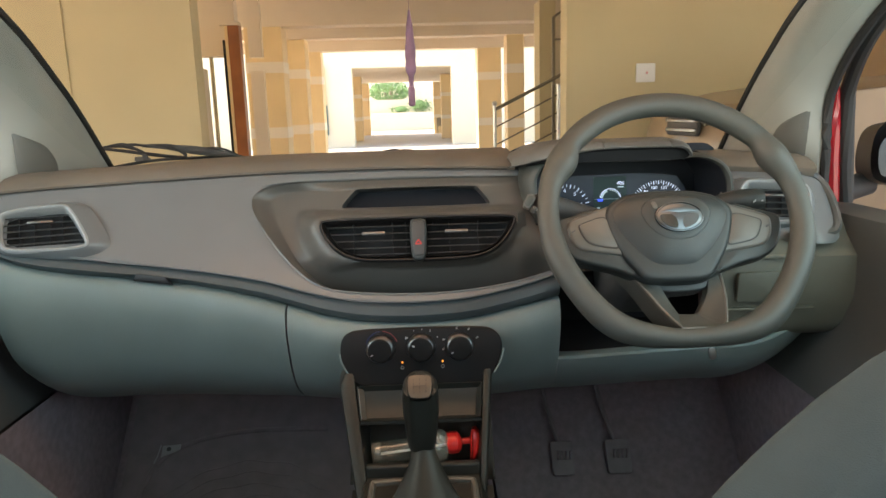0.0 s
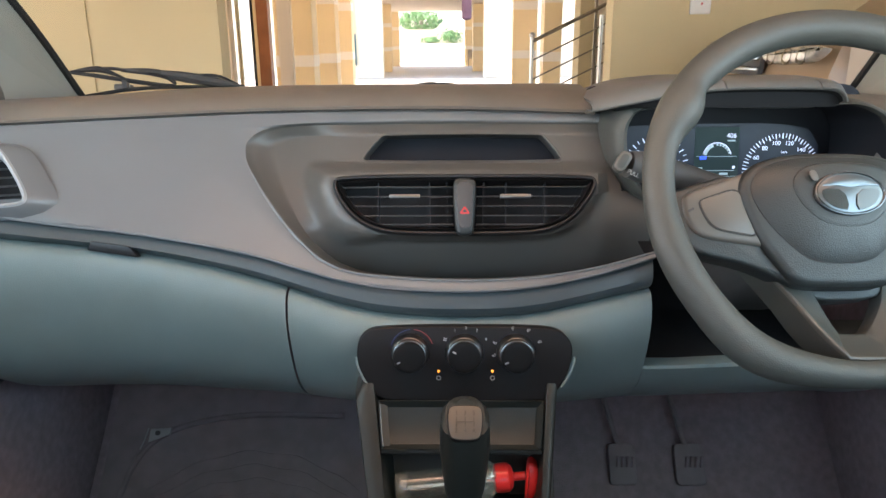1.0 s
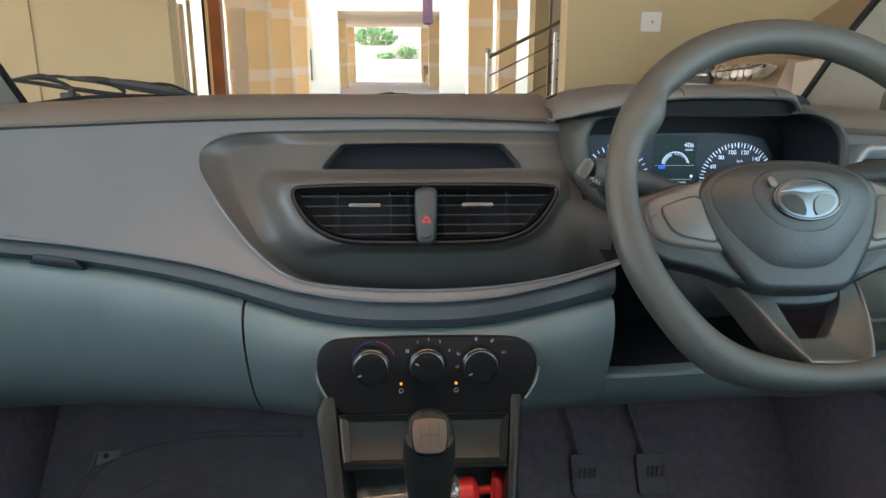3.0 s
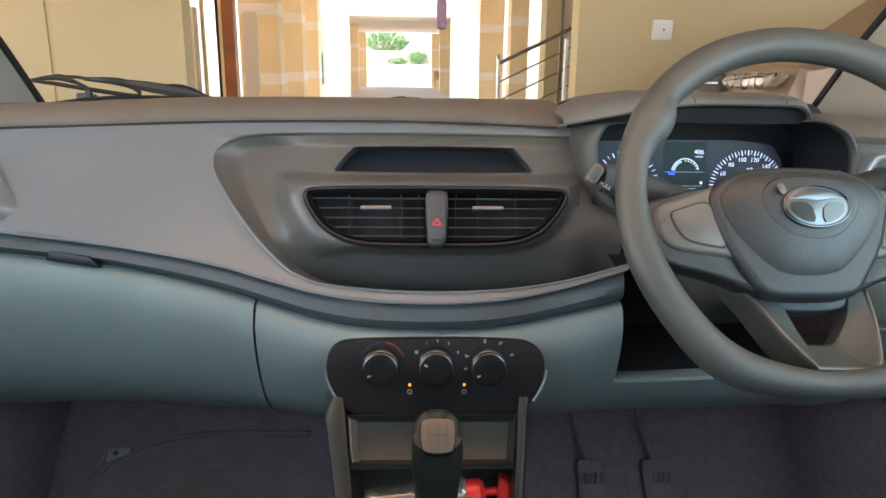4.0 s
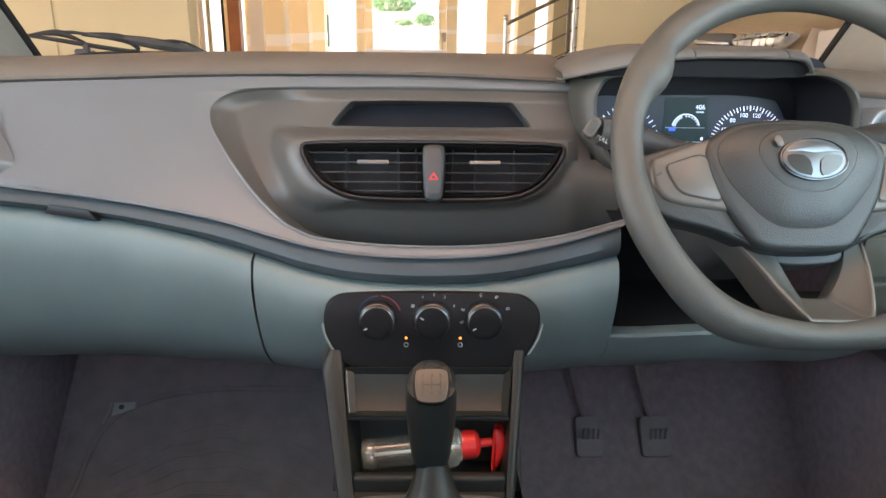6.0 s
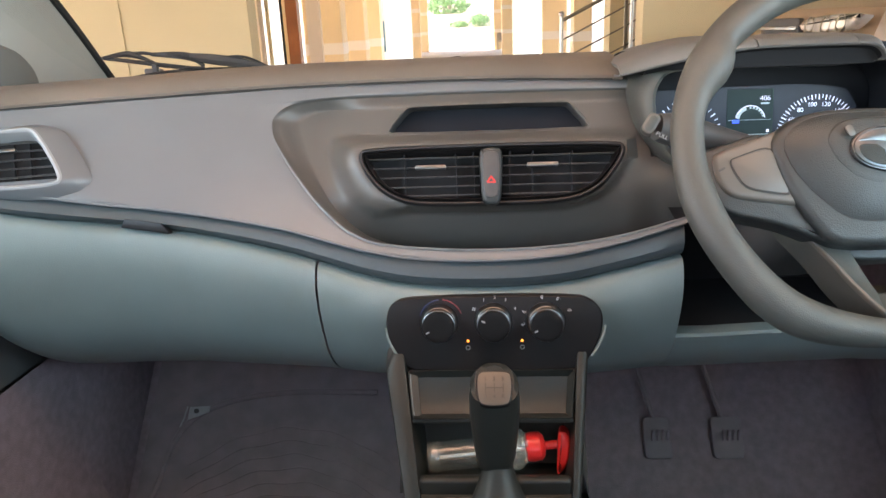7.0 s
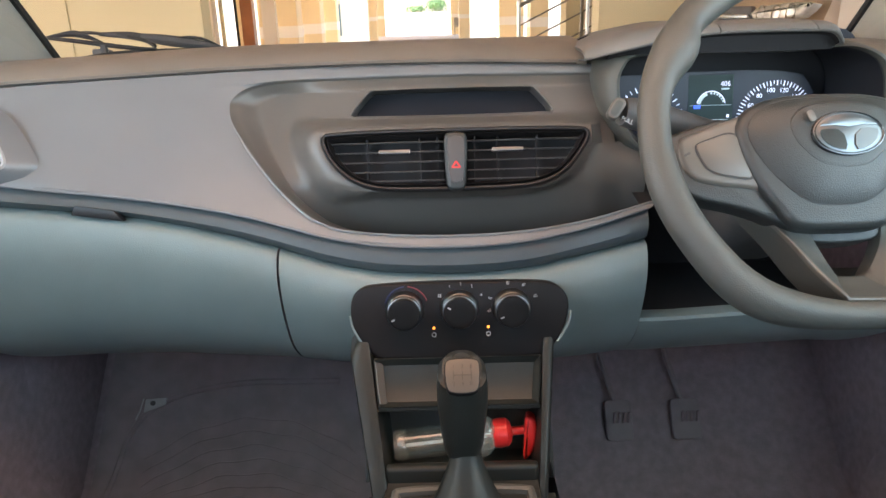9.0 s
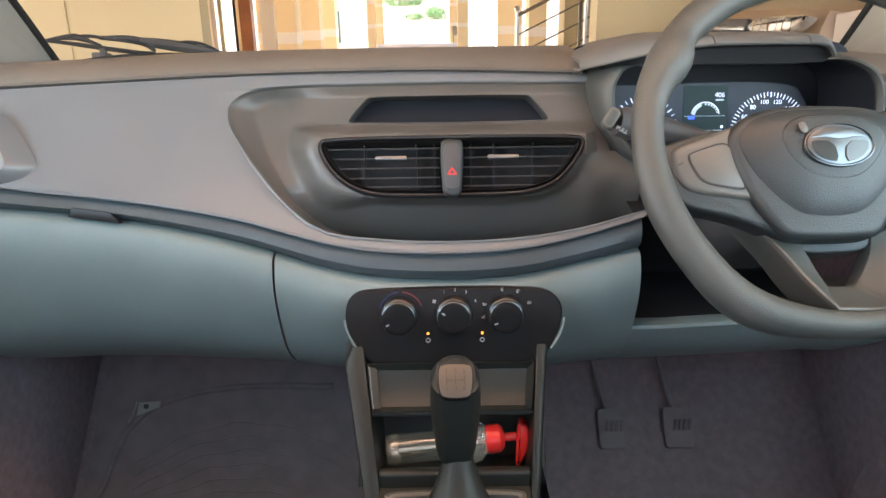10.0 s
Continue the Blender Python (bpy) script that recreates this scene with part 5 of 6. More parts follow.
def dial(x, z, r, a0, a1, ticks, numbers, size):
    a, b = to_dial(x, z)
    base = DM @ Matrix.Translation((a, b, 0.0008))
    for k in range(ticks):
        an = radians(a0 + (a1 - a0) * k / (ticks - 1))
        big = k % 2 == 0
        w, l = (0.0014, 0.0070) if big else (0.0008, 0.0052)
        m = base @ Matrix.Translation(((r - l / 2) * math.cos(an), (r - l / 2) * math.sin(an), 0)) @ Euler((0, 0, an)).to_matrix().to_4x4()
        part("tick", slab([(-l / 2, -w / 2), (l / 2, -w / 2), (l / 2, w / 2), (-l / 2, w / 2)], 0.0006, m), M_WHITE_GLOW, clus, smooth=False)
    for txt, an in numbers:
        lettering("dial_number", txt, size, base @ Matrix.Translation(((r - 0.0135) * math.cos(radians(an)), (r - 0.0125) * math.sin(radians(an)), 0)), M_WHITE_GLOW, clus)


dial(0.441, 1.006, 0.0535, 185, 15, 33, [("60", 150), ("80", 126), ("100", 102), ("120", 76), ("140", 49), ("160", 24)], 0.0082)
dial(0.268, 1.012, 0.046, 215, -45, 27, [("3", 140), ("4", 90), ("5", 55), ("6", 15), ("7", -20)], 0.0095)
lettering("dial_unit", "km/h", 0.0042, DM @ Matrix.Translation((0.444 - 0.366, 1.005 - 1.045 + 0.029, 0.0012)), M_WHITE_GLOW, clus)
LM = DM @ Matrix.Translation((-0.014, -0.010, 0.0006))
lcd = part("screen", slab([(-0.031, -0.042), (0.030, -0.042), (0.030, 0.034), (-0.031, 0.034)], 0.0006, LM), M_LCD, clus, "dark information screen", smooth=False)
lettering("range_number", "406", 0.0092, LM @ Matrix.Translation((0.019, 0.0215, 0.0005)), M_WHITE_GLOW, lcd)
part("unreadable_text", slab(rounded(0.011, 0.0022, 0.0008, 2), 0.0004, LM @ Matrix.Translation((0.019, 0.0150, 0.0006))), M_DIM_GLOW, lcd, smooth=False)
part("gauge_arc", arc_strip(LM @ Matrix.Translation((0.0, -0.007, 0.0004)), 0.0185, 0.0198, 10, 170, 20), M_WHITE_GLOW, lcd, smooth=False)
part("gauge_arc_fill", arc_strip(LM @ Matrix.Translation((0.0, -0.007, 0.0004)), 0.0145, 0.0180, 110, 172, 14), M_DIM_GLOW, lcd, smooth=False)
for k in range(6):
    an = radians(20 + 14 * k)
    part("gauge_segment", slab([(-0.0014, -0.0012), (0.0014, -0.0012), (0.0014, 0.0012), (-0.0014, 0.0012)], 0.0004, LM @ Matrix.Translation((0.0178 * math.cos(an), -0.007 + 0.0165 * math.sin(an), 0.0006)) @ Euler((0, 0, an)).to_matrix().to_4x4()), M_DIM_GLOW, lcd, smooth=False)
part("gauge_line", slab([(-0.029, -0.0003), (0.027, -0.0003), (0.027, 0.0003), (-0.029, 0.0003)], 0.0004, LM @ Matrix.Translation((0, -0.0065, 0.0006))), M_DIM_GLOW, lcd, smooth=False)
part("blue_marker", slab([(-0.0045, -0.0022), (0.0045, -0.0022), (0.0045, 0.0022), (-0.0045, 0.0022)], 0.0004, LM @ Matrix.Translation((-0.019, -0.0085, 0.0008))), M_BLUE_GLOW, lcd, smooth=False)
part("gauge_line", slab([(-0.022, -0.0004), (0.024, -0.0004), (0.024, 0.0004), (-0.022, 0.0004)], 0.0004, LM @ Matrix.Translation((0, -0.026, 0.0006))), M_DIM_GLOW, lcd, smooth=False)
part("gauge_line", slab([(-0.029, -0.0003), (0.027, -0.0003), (0.027, 0.0003), (-0.029, 0.0003)], 0.0004, LM @ Matrix.Translation((0, -0.034, 0.0006))), M_DIM_GLOW, lcd, smooth=False)
for a, b, w, h in ((-0.022, -0.0225, 0.0055, 0.0022), (0.0235, -0.0215, 0.0035, 0.0040), (0.010, -0.0305, 0.012, 0.0030), (-0.017, -0.0385, 0.0050, 0.0040), (0.004, -0.0390, 0.010, 0.0028), (-0.026, -0.0388, 0.0020, 0.0036)):
    part("screen_symbol", slab(rounded(w, h, 0.0006, 2), 0.0004, LM @ Matrix.Translation((a, b, 0.0006))), M_WHITE_GLOW if h > 0.0035 else M_DIM_GLOW, lcd, smooth=False)
# the cowl over the cluster
cowl = thing("cluster_cowl", "grey grained cowl over the instrument cluster", "cowl")


cowl_low = curve_z([(0.160, 1.0975), (0.172, 1.1015), (0.191, 1.1075), (0.2227, 1.1151), (0.26, 1.1215), (0.3065, 1.1262), (0.36, 1.1270), (0.4172, 1.1264), (0.435, 1.1250), (0.445, 1.1205), (0.453, 1.1120)])
cowl_top = curve_z([(0.160, 1.1115), (0.172, 1.1180), (0.186, 1.1248), (0.207, 1.1335), (0.249, 1.1400), (0.32, 1.1392), (0.433, 1.1385), (0.446, 1.1340), (0.455, 1.1240)])


def cowl_front(x):
    return 1.154 + 0.045 * max(0, (0.225 - x) / 0.065) ** 2 + 0.010 * max(0, (x - 0.43) / 0.025) ** 2


def cowl_piece(x0, x1, n):
    rows = []
    for k in range(n):
        x = x0 + (x1 - x0) * k / (n - 1)
        y, lo, hi = cowl_front(x), cowl_low(x), cowl_top(x)
        h = hi - lo
        rows.append([Vector((x, y + b, z)) for b, z in ((0.055, lo - 0.002), (0.006, lo), (0.0015, lo + 0.0012), (0.0, lo + 0.0035), (0.002, lo + 0.45 * h), (0.008, lo + 0.76 * h), (0.019, lo + 0.94 * h), (0.036, hi), (0.10, hi + 0.001), (0.22, hi - 0.007), (0.33, hi - 0.022), (0.46, hi - 0.05))])
    for r, edge in ((rows[0], x0), (rows[-1], x1)):
        inner = [Vector((p.x + (0.0012 if edge == x0 else -0.0012), p.y + 0.006, p.z + (0.002 if q < 4 else -0.004))) for q, p in enumerate(r)]
        rows.insert(0, inner) if edge == x0 else rows.append(inner)
    return loft(rows)


part("cowl_left", cowl_piece(0.160, 0.3055, 40), M_COWL, cowl)
part("cowl_centre", cowl_piece(0.3066, 0.4166, 14), M_COWL, cowl)
part("cowl_right", cowl_piece(0.4177, 0.4545, 16), M_COWL, cowl)
# Underside skin whose black puts the shade below the cowl into its colour.
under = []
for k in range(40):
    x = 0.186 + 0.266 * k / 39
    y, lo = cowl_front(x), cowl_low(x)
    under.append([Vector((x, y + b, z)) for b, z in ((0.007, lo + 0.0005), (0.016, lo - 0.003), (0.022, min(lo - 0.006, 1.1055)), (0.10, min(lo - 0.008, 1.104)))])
part("under_face", loft(under), M_VOID, cowl, "cowl underside, its shade painted black")

# ---- bottle in the lower tray ----
bottle = thing("pump_bottle", "clear half-empty bottle with red pump lying in tray", "bottle")
BM_ = Matrix.Translation((0.0, 1.035, 0.6805)) @ Euler((0, radians(90 - 6.4), 0)).to_matrix().to_4x4()
part("flask", turned([(0.013, -0.083), (0.0168, -0.081), (0.0180, -0.072), (0.0180, 0.0), (0.0195, 0.012), (0.0190, 0.022), (0.014, 0.030), (0.012, 0.036)], BM_, 28), M_BOTTLE, bottle, "clear plastic flask")
part("base", turned([(0.004, -0.0815), (0.0165, -0.0825), (0.0184, -0.0790), (0.0186, -0.0700), (0.0184, -0.0690)], BM_, 28), M_WRAP, bottle, "thick hazy base of the flask")
rng = random.Random(31)
rows = []
for k in range(9):
    c = 0.004 + 0.036 * k / 8
    r = 0.0245 - 0.010 * ease((k - 4.5) / 3.5)
    rows.append([BM_ @ Vector(((r + rng.uniform(-0.0022, 0.0022)) * math.cos(q), (r + rng.uniform(-0.0022, 0.0022)) * math.sin(q), c + rng.uniform(-0.0012, 0.0012))) for q in [2 * math.pi * j / 22 for j in range(22)]])
part("wrapper", loft(rows, True), M_WRAP, bottle, "crumpled clear film round the shoulder", smooth=False)
part("collar", turned([(0.0120, 0.034), (0.0165, 0.036), (0.0176, 0.042), (0.0168, 0.052), (0.0120, 0.0565), (0.0052, 0.058), (0.0052, 0.072)], BM_, 28), M_REDPUMP, bottle, "red pump collar")
part("pump_head", slab(cut_corners(list(reversed([(-0.0060, 0.0260), (0.0020, 0.0270), (0.0090, 0.0190), (0.0105, 0.0040), (0.0068, -0.0140), (0.0, -0.0258), (-0.0050, -0.0262), (-0.0050, 0.0)])), 2), 0.022, plane_at(0.0755, 1.024, 0.6825, 12, -8, -2), 0.004, 3), M_REDPUMP, bottle, "red pump head")
part("dip_tube", tube([BM_ @ Vector((0.002, 0, c)) for c in (-0.07, -0.02, 0.034)], 0.0022, 8), M_WHITE, bottle)

# ---- hanging ornament ----
orn = thing("hanging_ornament", "lilac twisted cord ornament hanging from the mirror", "ornament")
prof = [(0.0003, 0.30), (0.0003, 0.1420), (0.0012, 0.140), (0.0026, 0.130), (0.0045, 0.118), (0.0042, 0.115), (0.0055, 0.106), (0.0052, 0.098), (0.0068, 0.088), (0.0072, 0.075), (0.0062, 0.068), (0.0073, 0.060), (0.0068, 0.052), (0.0035, 0.044), (0.0032, 0.030), (0.0045, 0.028), (0.0045, 0.002), (0.002, 0.0)]
part("cord", turned([(r * 1.05, 0.92 * c) for r, c in prof], Matrix.Translation((0.0, 1.02, 1.2035)), 14), M_LILAC, orn)

# ---- wipers ----
def wiper(dx, dy, dz):
    """A wiper parked at the foot of the glass: rubber blade, two linkage bridges, a broad arm and its washer hose."""
    c = thing("wiper", "black windscreen wiper resting at the glass foot", "wiper", group="windscreen wipers")

    def line(keys, r, n, name, material, label="", squash=1.0):
        path = [p + Vector((dx, dy, dz)) for p in spline(keys, n)]
        radii = [r[0] + (r[1] - r[0]) * math.sin(math.pi * k / (n - 1)) for k in range(n)]
        return part(name, tube(path, radii, 8, False, (0, 0, 1), squash), material, c, label)

    line([(-0.714, 1.60, 1.137), (-0.66, 1.60, 1.130), (-0.602, 1.60, 1.121), (-0.543, 1.60, 1.113), (-0.516, 1.60, 1.112)], (0.0026, 0.0040), 20, "blade", M_RUBBER, "thin rubber blade")
    line([(-0.705, 1.60, 1.1375), (-0.663, 1.60, 1.1415), (-0.644, 1.60, 1.139), (-0.608, 1.60, 1.126)], (0.0014, 0.0058), 16, "bridge", M_RUBBER)
    line([(-0.612, 1.60, 1.1395), (-0.56, 1.60, 1.136), (-0.531, 1.60, 1.129), (-0.516, 1.60, 1.115)], (0.0030, 0.0070), 16, "bridge", M_RUBBER)
    line([(-0.668, 1.60, 1.1415), (-0.63, 1.60, 1.1425), (-0.60, 1.60, 1.139)], (0.0018, 0.003), 10, "bridge", M_RUBBER)
    line([(-0.600, 1.598, 1.1395), (-0.535, 1.60, 1.132), (-0.501, 1.60, 1.127), (-0.462, 1.60, 1.121), (-0.43, 1.60, 1.116), (-0.395, 1.61, 1.108)], (0.003, 0.0095), 20, "arm", M_BLACK, "broad black wiper arm")
    line([(-0.475, 1.598, 1.129), (-0.455, 1.598, 1.1305), (-0.43, 1.60, 1.126), (-0.404, 1.605, 1.113)], (0.0018, 0.0024), 12, "hose", M_RUBBER)
    part("joint", box(-0.612 + dx, -0.602 + dx, 1.594 + dy, 1.606 + dy, 1.106 + dz, 1.122 + dz, 0.002), M_BLACK, c)
    return c


wiper(0, 0, 0)
wiper(0.60, 0.06, -0.034)
seal = part("windscreen_seal", tube(spline([(-0.655, 1.535, 1.097), (-0.635, 1.56, 1.1005), (-0.60, 1.585, 1.1055), (-0.55, 1.60, 1.1085), (-0.48, 1.61, 1.1085), (-0.40, 1.62, 1.1055)], 24), 0.0034, 8), M_RUBBER)
tagged(seal, "black rubber seal along the foot of the windscreen", "seal", "", "structure")
jet = thing("washer_jet", "small pale washer jet on the scuttle", "washer jet")
part("housing", slab(rounded(0.030, 0.011, 0.004, 3), 0.02, plane_at(-0.630, 1.63, 1.109, 10), 0.003), M_SPOKE, jet)
part("nozzle", turned([(0.006, 0.0), (0.005, 0.004), (0.002, 0.006)], plane_at(-0.618, 1.628, 1.110, 10), 12), M_WHITE, jet)

# ---- doors ----
def door(side):
    c = thing("car_door", "red front door with grey trim and clear window", "car door", group="front doors")
    rows = []
    for y in (-0.25, 0.2, 0.7, 1.0, 1.2, 1.32):
        rows.append([Vector((side * (max(x, 0.705) if side < 0 and y > 0.9 else x), y, z)) for x, z in ((0.78, 1.012), (0.730, 1.015), (0.712, 1.008), (0.704, 0.985), (0.702, 0.93), (0.70, 0.88), (0.665, 0.78), (0.652, 0.725), (0.655, 0.704), (0.672, 0.696))])
    part("trim", loft(rows), M_DOORTRIM, c, "grey plastic door trim")
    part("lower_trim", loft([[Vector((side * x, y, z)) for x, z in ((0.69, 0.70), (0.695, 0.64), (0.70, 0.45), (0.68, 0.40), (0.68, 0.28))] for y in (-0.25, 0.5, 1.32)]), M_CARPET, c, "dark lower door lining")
    path = spline([(0.780 * side, 1.270, 0.97), (0.777 * side, 1.268, 1.03), (0.765 * side, 1.262, 1.17), (0.750 * side, 1.232, 1.232), (0.712 * side, 1.10, 1.318), (0.682 * side, 0.86, 1.424), (0.658 * side, 0.58, 1.482), (0.64 * side, 0.1, 1.50)], 36)
    if side < 0:
        path = [p + Vector((-0.015, 0, 0)) for p in path]
    part("glass_run", tube(path, 0.0125, 10), M_RUBBER, c, "black glass run channel")
    part("window_frame", tube([p + Vector((0.015 * min(0, side), 0, 0)) for p in spline([(0.760 * side, 1.277, 0.97), (0.757 * side, 1.276, 1.03), (0.746 * side, 1.272, 1.17), (0.738 * side, 1.258, 1.222)], 16)], [0.0130] * 11 + [0.0125, 0.0115, 0.010, 0.008, 0.005], 10), M_RED, c, "red painted window frame")
    m = thing("door_mirror", "black folding door mirror outside the window", "mirror", group="door mirrors")
    mm = plane_at(0.985 * side, 1.40, 1.088, 6, -10 * side)
    shape = cut_corners([(-0.10 * 1, -0.03), (-0.082, -0.066), (0.09, -0.066), (0.108, -0.03), (0.10, 0.04), (0.07, 0.062), (-0.04, 0.064), (-0.095, 0.03)], 3)
    if side < 0:
        shape = [(-a, b) for a, b in reversed(shape)]
    housing = part("housing", dome(shape, 0.02, mm @ Euler((0, radians(180), 0)).to_matrix().to_4x4(), 0.07), M_BLACK, m)
    part("mirror_glass", slab(inset(shape, 0.010), 0.004, mm @ Matrix.Translation((0, 0, 0.062))), M_DARKMIRROR, housing, "dark mirror glass")
    part("foot", tube([(0.74 * side, 1.36, 1.00), (0.90 * side, 1.40, 1.03)], [0.03, 0.024], 12), M_BLACK, m)
    return c


for s_ in (-1, 1):
    door(s_)

# ---- front seats ----
def seat(side):
    c = thing("front_seat", "blue-grey fabric front seat", "seat", group="front seats")
    cx = 0.375 * side
    rows = []
    for z, y, inner_x, outer_x, d in ((0.50, 0.42, 0.165, 0.60, 0.07), (0.60, 0.405, 0.150, 0.615, 0.075), (0.80, 0.375, 0.138, 0.62, 0.075), (0.94, 0.347, 0.132, 0.615, 0.07), (0.985, 0.336, 0.141, 0.60, 0.065), (1.012, 0.333, 0.157, 0.585, 0.06), (1.036, 0.331, 0.176, 0.565, 0.057), (1.058, 0.330, 0.196, 0.545, 0.053), (1.078, 0.328, 0.216, 0.525, 0.048), (1.096, 0.326, 0.240, 0.495, 0.042), (1.110, 0.325, 0.28, 0.45, 0.03)):
        mx, w = side * (inner_x + outer_x) / 2, (outer_x - inner_x)
        rows.append([Vector((mx + w * a, y - 0.045 + d * b * 2, z)) for a, b in rounded(1, 1, 0.22, 5)])
    bm = loft(rows, True, True)
    bmesh.ops.recalc_face_normals(bm, faces=bm.faces[:])
    part("backrest", bm, M_SEAT, c)
    part("cushion", box(cx - 0.24, cx + 0.24, 0.1, 0.62, 0.38, 0.52, 0.05, 3), M_SEAT, c)
    part("base", box(cx - 0.2, cx + 0.2, 0.15, 0.6, 0.2, 0.38, 0.02), M_BLACK, c)
    return c


for s_ in (-1, 1):
    seat(s_)

# ---- footwells ----
def footwell(x0, x1):
    return loft([[Vector((x, y, z)) for x in (x0, (x0 + x1) / 2, x1)] for y, z in ((0.6, 0.205), (1.15, 0.215), (1.40, 0.34), (1.60, 0.55), (1.70, 0.80))])


fm = thing("floor_mat", "dark ribbed rubber mat in the passenger footwell", "floor mat")
part("sheet", loft([[Vector((x, y, z + 0.008)) for x in (-0.68, -0.4, -0.165)] for y, z in ((0.65, 0.205), (1.15, 0.215), (1.40, 0.34), (1.60, 0.55), (1.66, 0.68))]), M_MAT, fm)
def on_mat(x, y, lift=0.0):
    """A point on the mat's surface at a plan position."""
    keys = ((0.65, 0.205), (1.15, 0.215), (1.40, 0.34), (1.60, 0.55), (1.66, 0.68))
    for (y0, z0), (y1, z1) in zip(keys, keys[1:]):
        if y <= y1:
            return Vector((x, y, z0 + (z1 - z0) * (y - y0) / (y1 - y0) + 0.009 + lift))


for k in range(16):
    y = 1.22 + 0.0175 * k
    part("rib", tube([on_mat(-0.59 + 0.40 * j / 20, y - 0.05 * (2 * j / 20 - 1) ** 2 + 0.002 * math.sin(1.3 * j + k)) for j in range(21)], 0.0012, 6), M_MAT, fm)
part("raised_edge", tube(spline([on_mat(-0.665, 1.30), on_mat(-0.645, 1.40), on_mat(-0.617, 1.475), on_mat(-0.55, 1.512), on_mat(-0.42, 1.53), on_mat(-0.23, 1.53)], 28), 0.006, 8), M_MAT, fm)
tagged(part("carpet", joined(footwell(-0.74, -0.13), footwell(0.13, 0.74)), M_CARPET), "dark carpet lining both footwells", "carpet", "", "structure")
for x, w in ((0.300, 0.05), (0.426, 0.055)):
    p = thing("pedal", "black ribbed rubber pedal on a steel arm", "pedal", group="pedals")
    part("pad", slab(rounded(w, 0.075, 0.008, 3), 0.012, plane_at(x, 1.46, 0.425, 35), 0.003), M_MAT, p)
    for k in range(4):
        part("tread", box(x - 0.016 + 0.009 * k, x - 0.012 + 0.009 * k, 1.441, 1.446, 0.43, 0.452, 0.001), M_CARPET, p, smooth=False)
    part("arm", tube([(x - 0.035, 1.60, 0.60), (x - 0.025, 1.53, 0.52), (x, 1.47, 0.43)], 0.005, 8), M_MAT, p, "dark pedal arm")

# ---- windscreen ----
ws = []
for i in range(9):
    t = i / 8
    edge = 0.668 - 0.09 * t
    ws.append([Vector((edge * (2 * k / 12 - 1), 1.665 - 1.03 * t - 0.14 * ((2 * k / 12 - 1) ** 2) * (1 - 0.6 * t), 1.085 + 0.43 * t)) for k in range(13)])
wsc = part("windscreen", loft(ws), M_GLASS)
tagged(wsc, "clear laminated windscreen above the dashboard", "windscreen", "", "structure")
wsc.visible_shadow = False

# ---- hall details ----
def hp(u, d, z):
    return HALL @ Vector((u, d, z))


def socket(u, d, z):
    c = thing("wall_socket", "white square electric socket plate on the cream wall", "socket")
    m = HALL @ plane_at(u, d, z)
    part("plate", slab(rounded(0.175, 0.165, 0.012, 3), 0.012, m @ Matrix.Translation((0, 0, 0.012)), 0.004), M_WHITE, c)
    part("button", slab(rounded(0.012, 0.02, 0.002, 2), 0.004, m @ Matrix.Translation((0.01, 0.0, 0.016)), 0.001), M_REDMARK, c, "small red switch")
    return c


socket(2.22, 6.1, 1.48)

stair_rail = thing("stair_railing", "brushed steel stair railing with round posts", "railing")
P0, P1, P2 = hp(1.12, 8.2, 1.19), hp(1.84, 8.2, 1.535), hp(2.6, 8.2, 1.95)
for p, ztop in ((P0, 1.24), (hp(1.89, 8.2, 0), 1.47)):
    part("post", tube([(p.x, p.y, 0.0), (p.x, p.y, ztop)], 0.022, 12), M_STEEL, stair_rail)
bm = bmesh.new()
bmesh.ops.create_uvsphere(bm, u_segments=16, v_segments=10, radius=0.032, matrix=Matrix.Translation((P0.x, P0.y, 1.262)))
part("ball_cap", bm, M_STEEL, stair_rail)
part("handrail", tube([P0, P1, P2], 0.020, 12), M_DULL, stair_rail)
for k in range(1, 4):
    part("bar", tube([P0 - Vector((0, 0, 0.21 * k)), P1 - Vector((0, 0, 0.21 * k)), P2 - Vector((0, 0, 0.21 * k))], 0.009, 8), M_DULL, stair_rail)
screen = thing("glazed_screen", "dark metal framed glass screen beside the stairs", "screen", kind="structure")
for u0, u1, z0, z1 in ((1.825, 1.855, 0.0, 2.25), (1.857, 2.05, 1.98, 2.0)):
    hall("frame_bar", box(u0, u1, 8.24, 8.28, z0, z1), M_DULL, parent=screen)
part("head_bar", tube([hp(1.84, 8.26, 2.24), hp(2.1, 8.26, 2.42)], 0.014, 8), M_DULL, screen)
ent = thing("entrance_door", "brown wooden door frame with a dark glass edge", "door", kind="structure")
hall("jamb", box(-1.975, -1.845, 8.3, 8.45, 0, 2.24), M_WOOD, parent=ent)
hall("stop", box(-2.012, -1.977, 8.31, 8.45, 0, 2.24), M_COLUMN, parent=ent)
hall("head", box(-2.075, -1.845, 8.3, 8.45, 2.242, 2.28), M_CEIL, parent=ent)
hall("glass_edge", box(-2.046, -2.014, 8.32, 8.40, 0, 2.08), M_GLOSS, parent=ent)

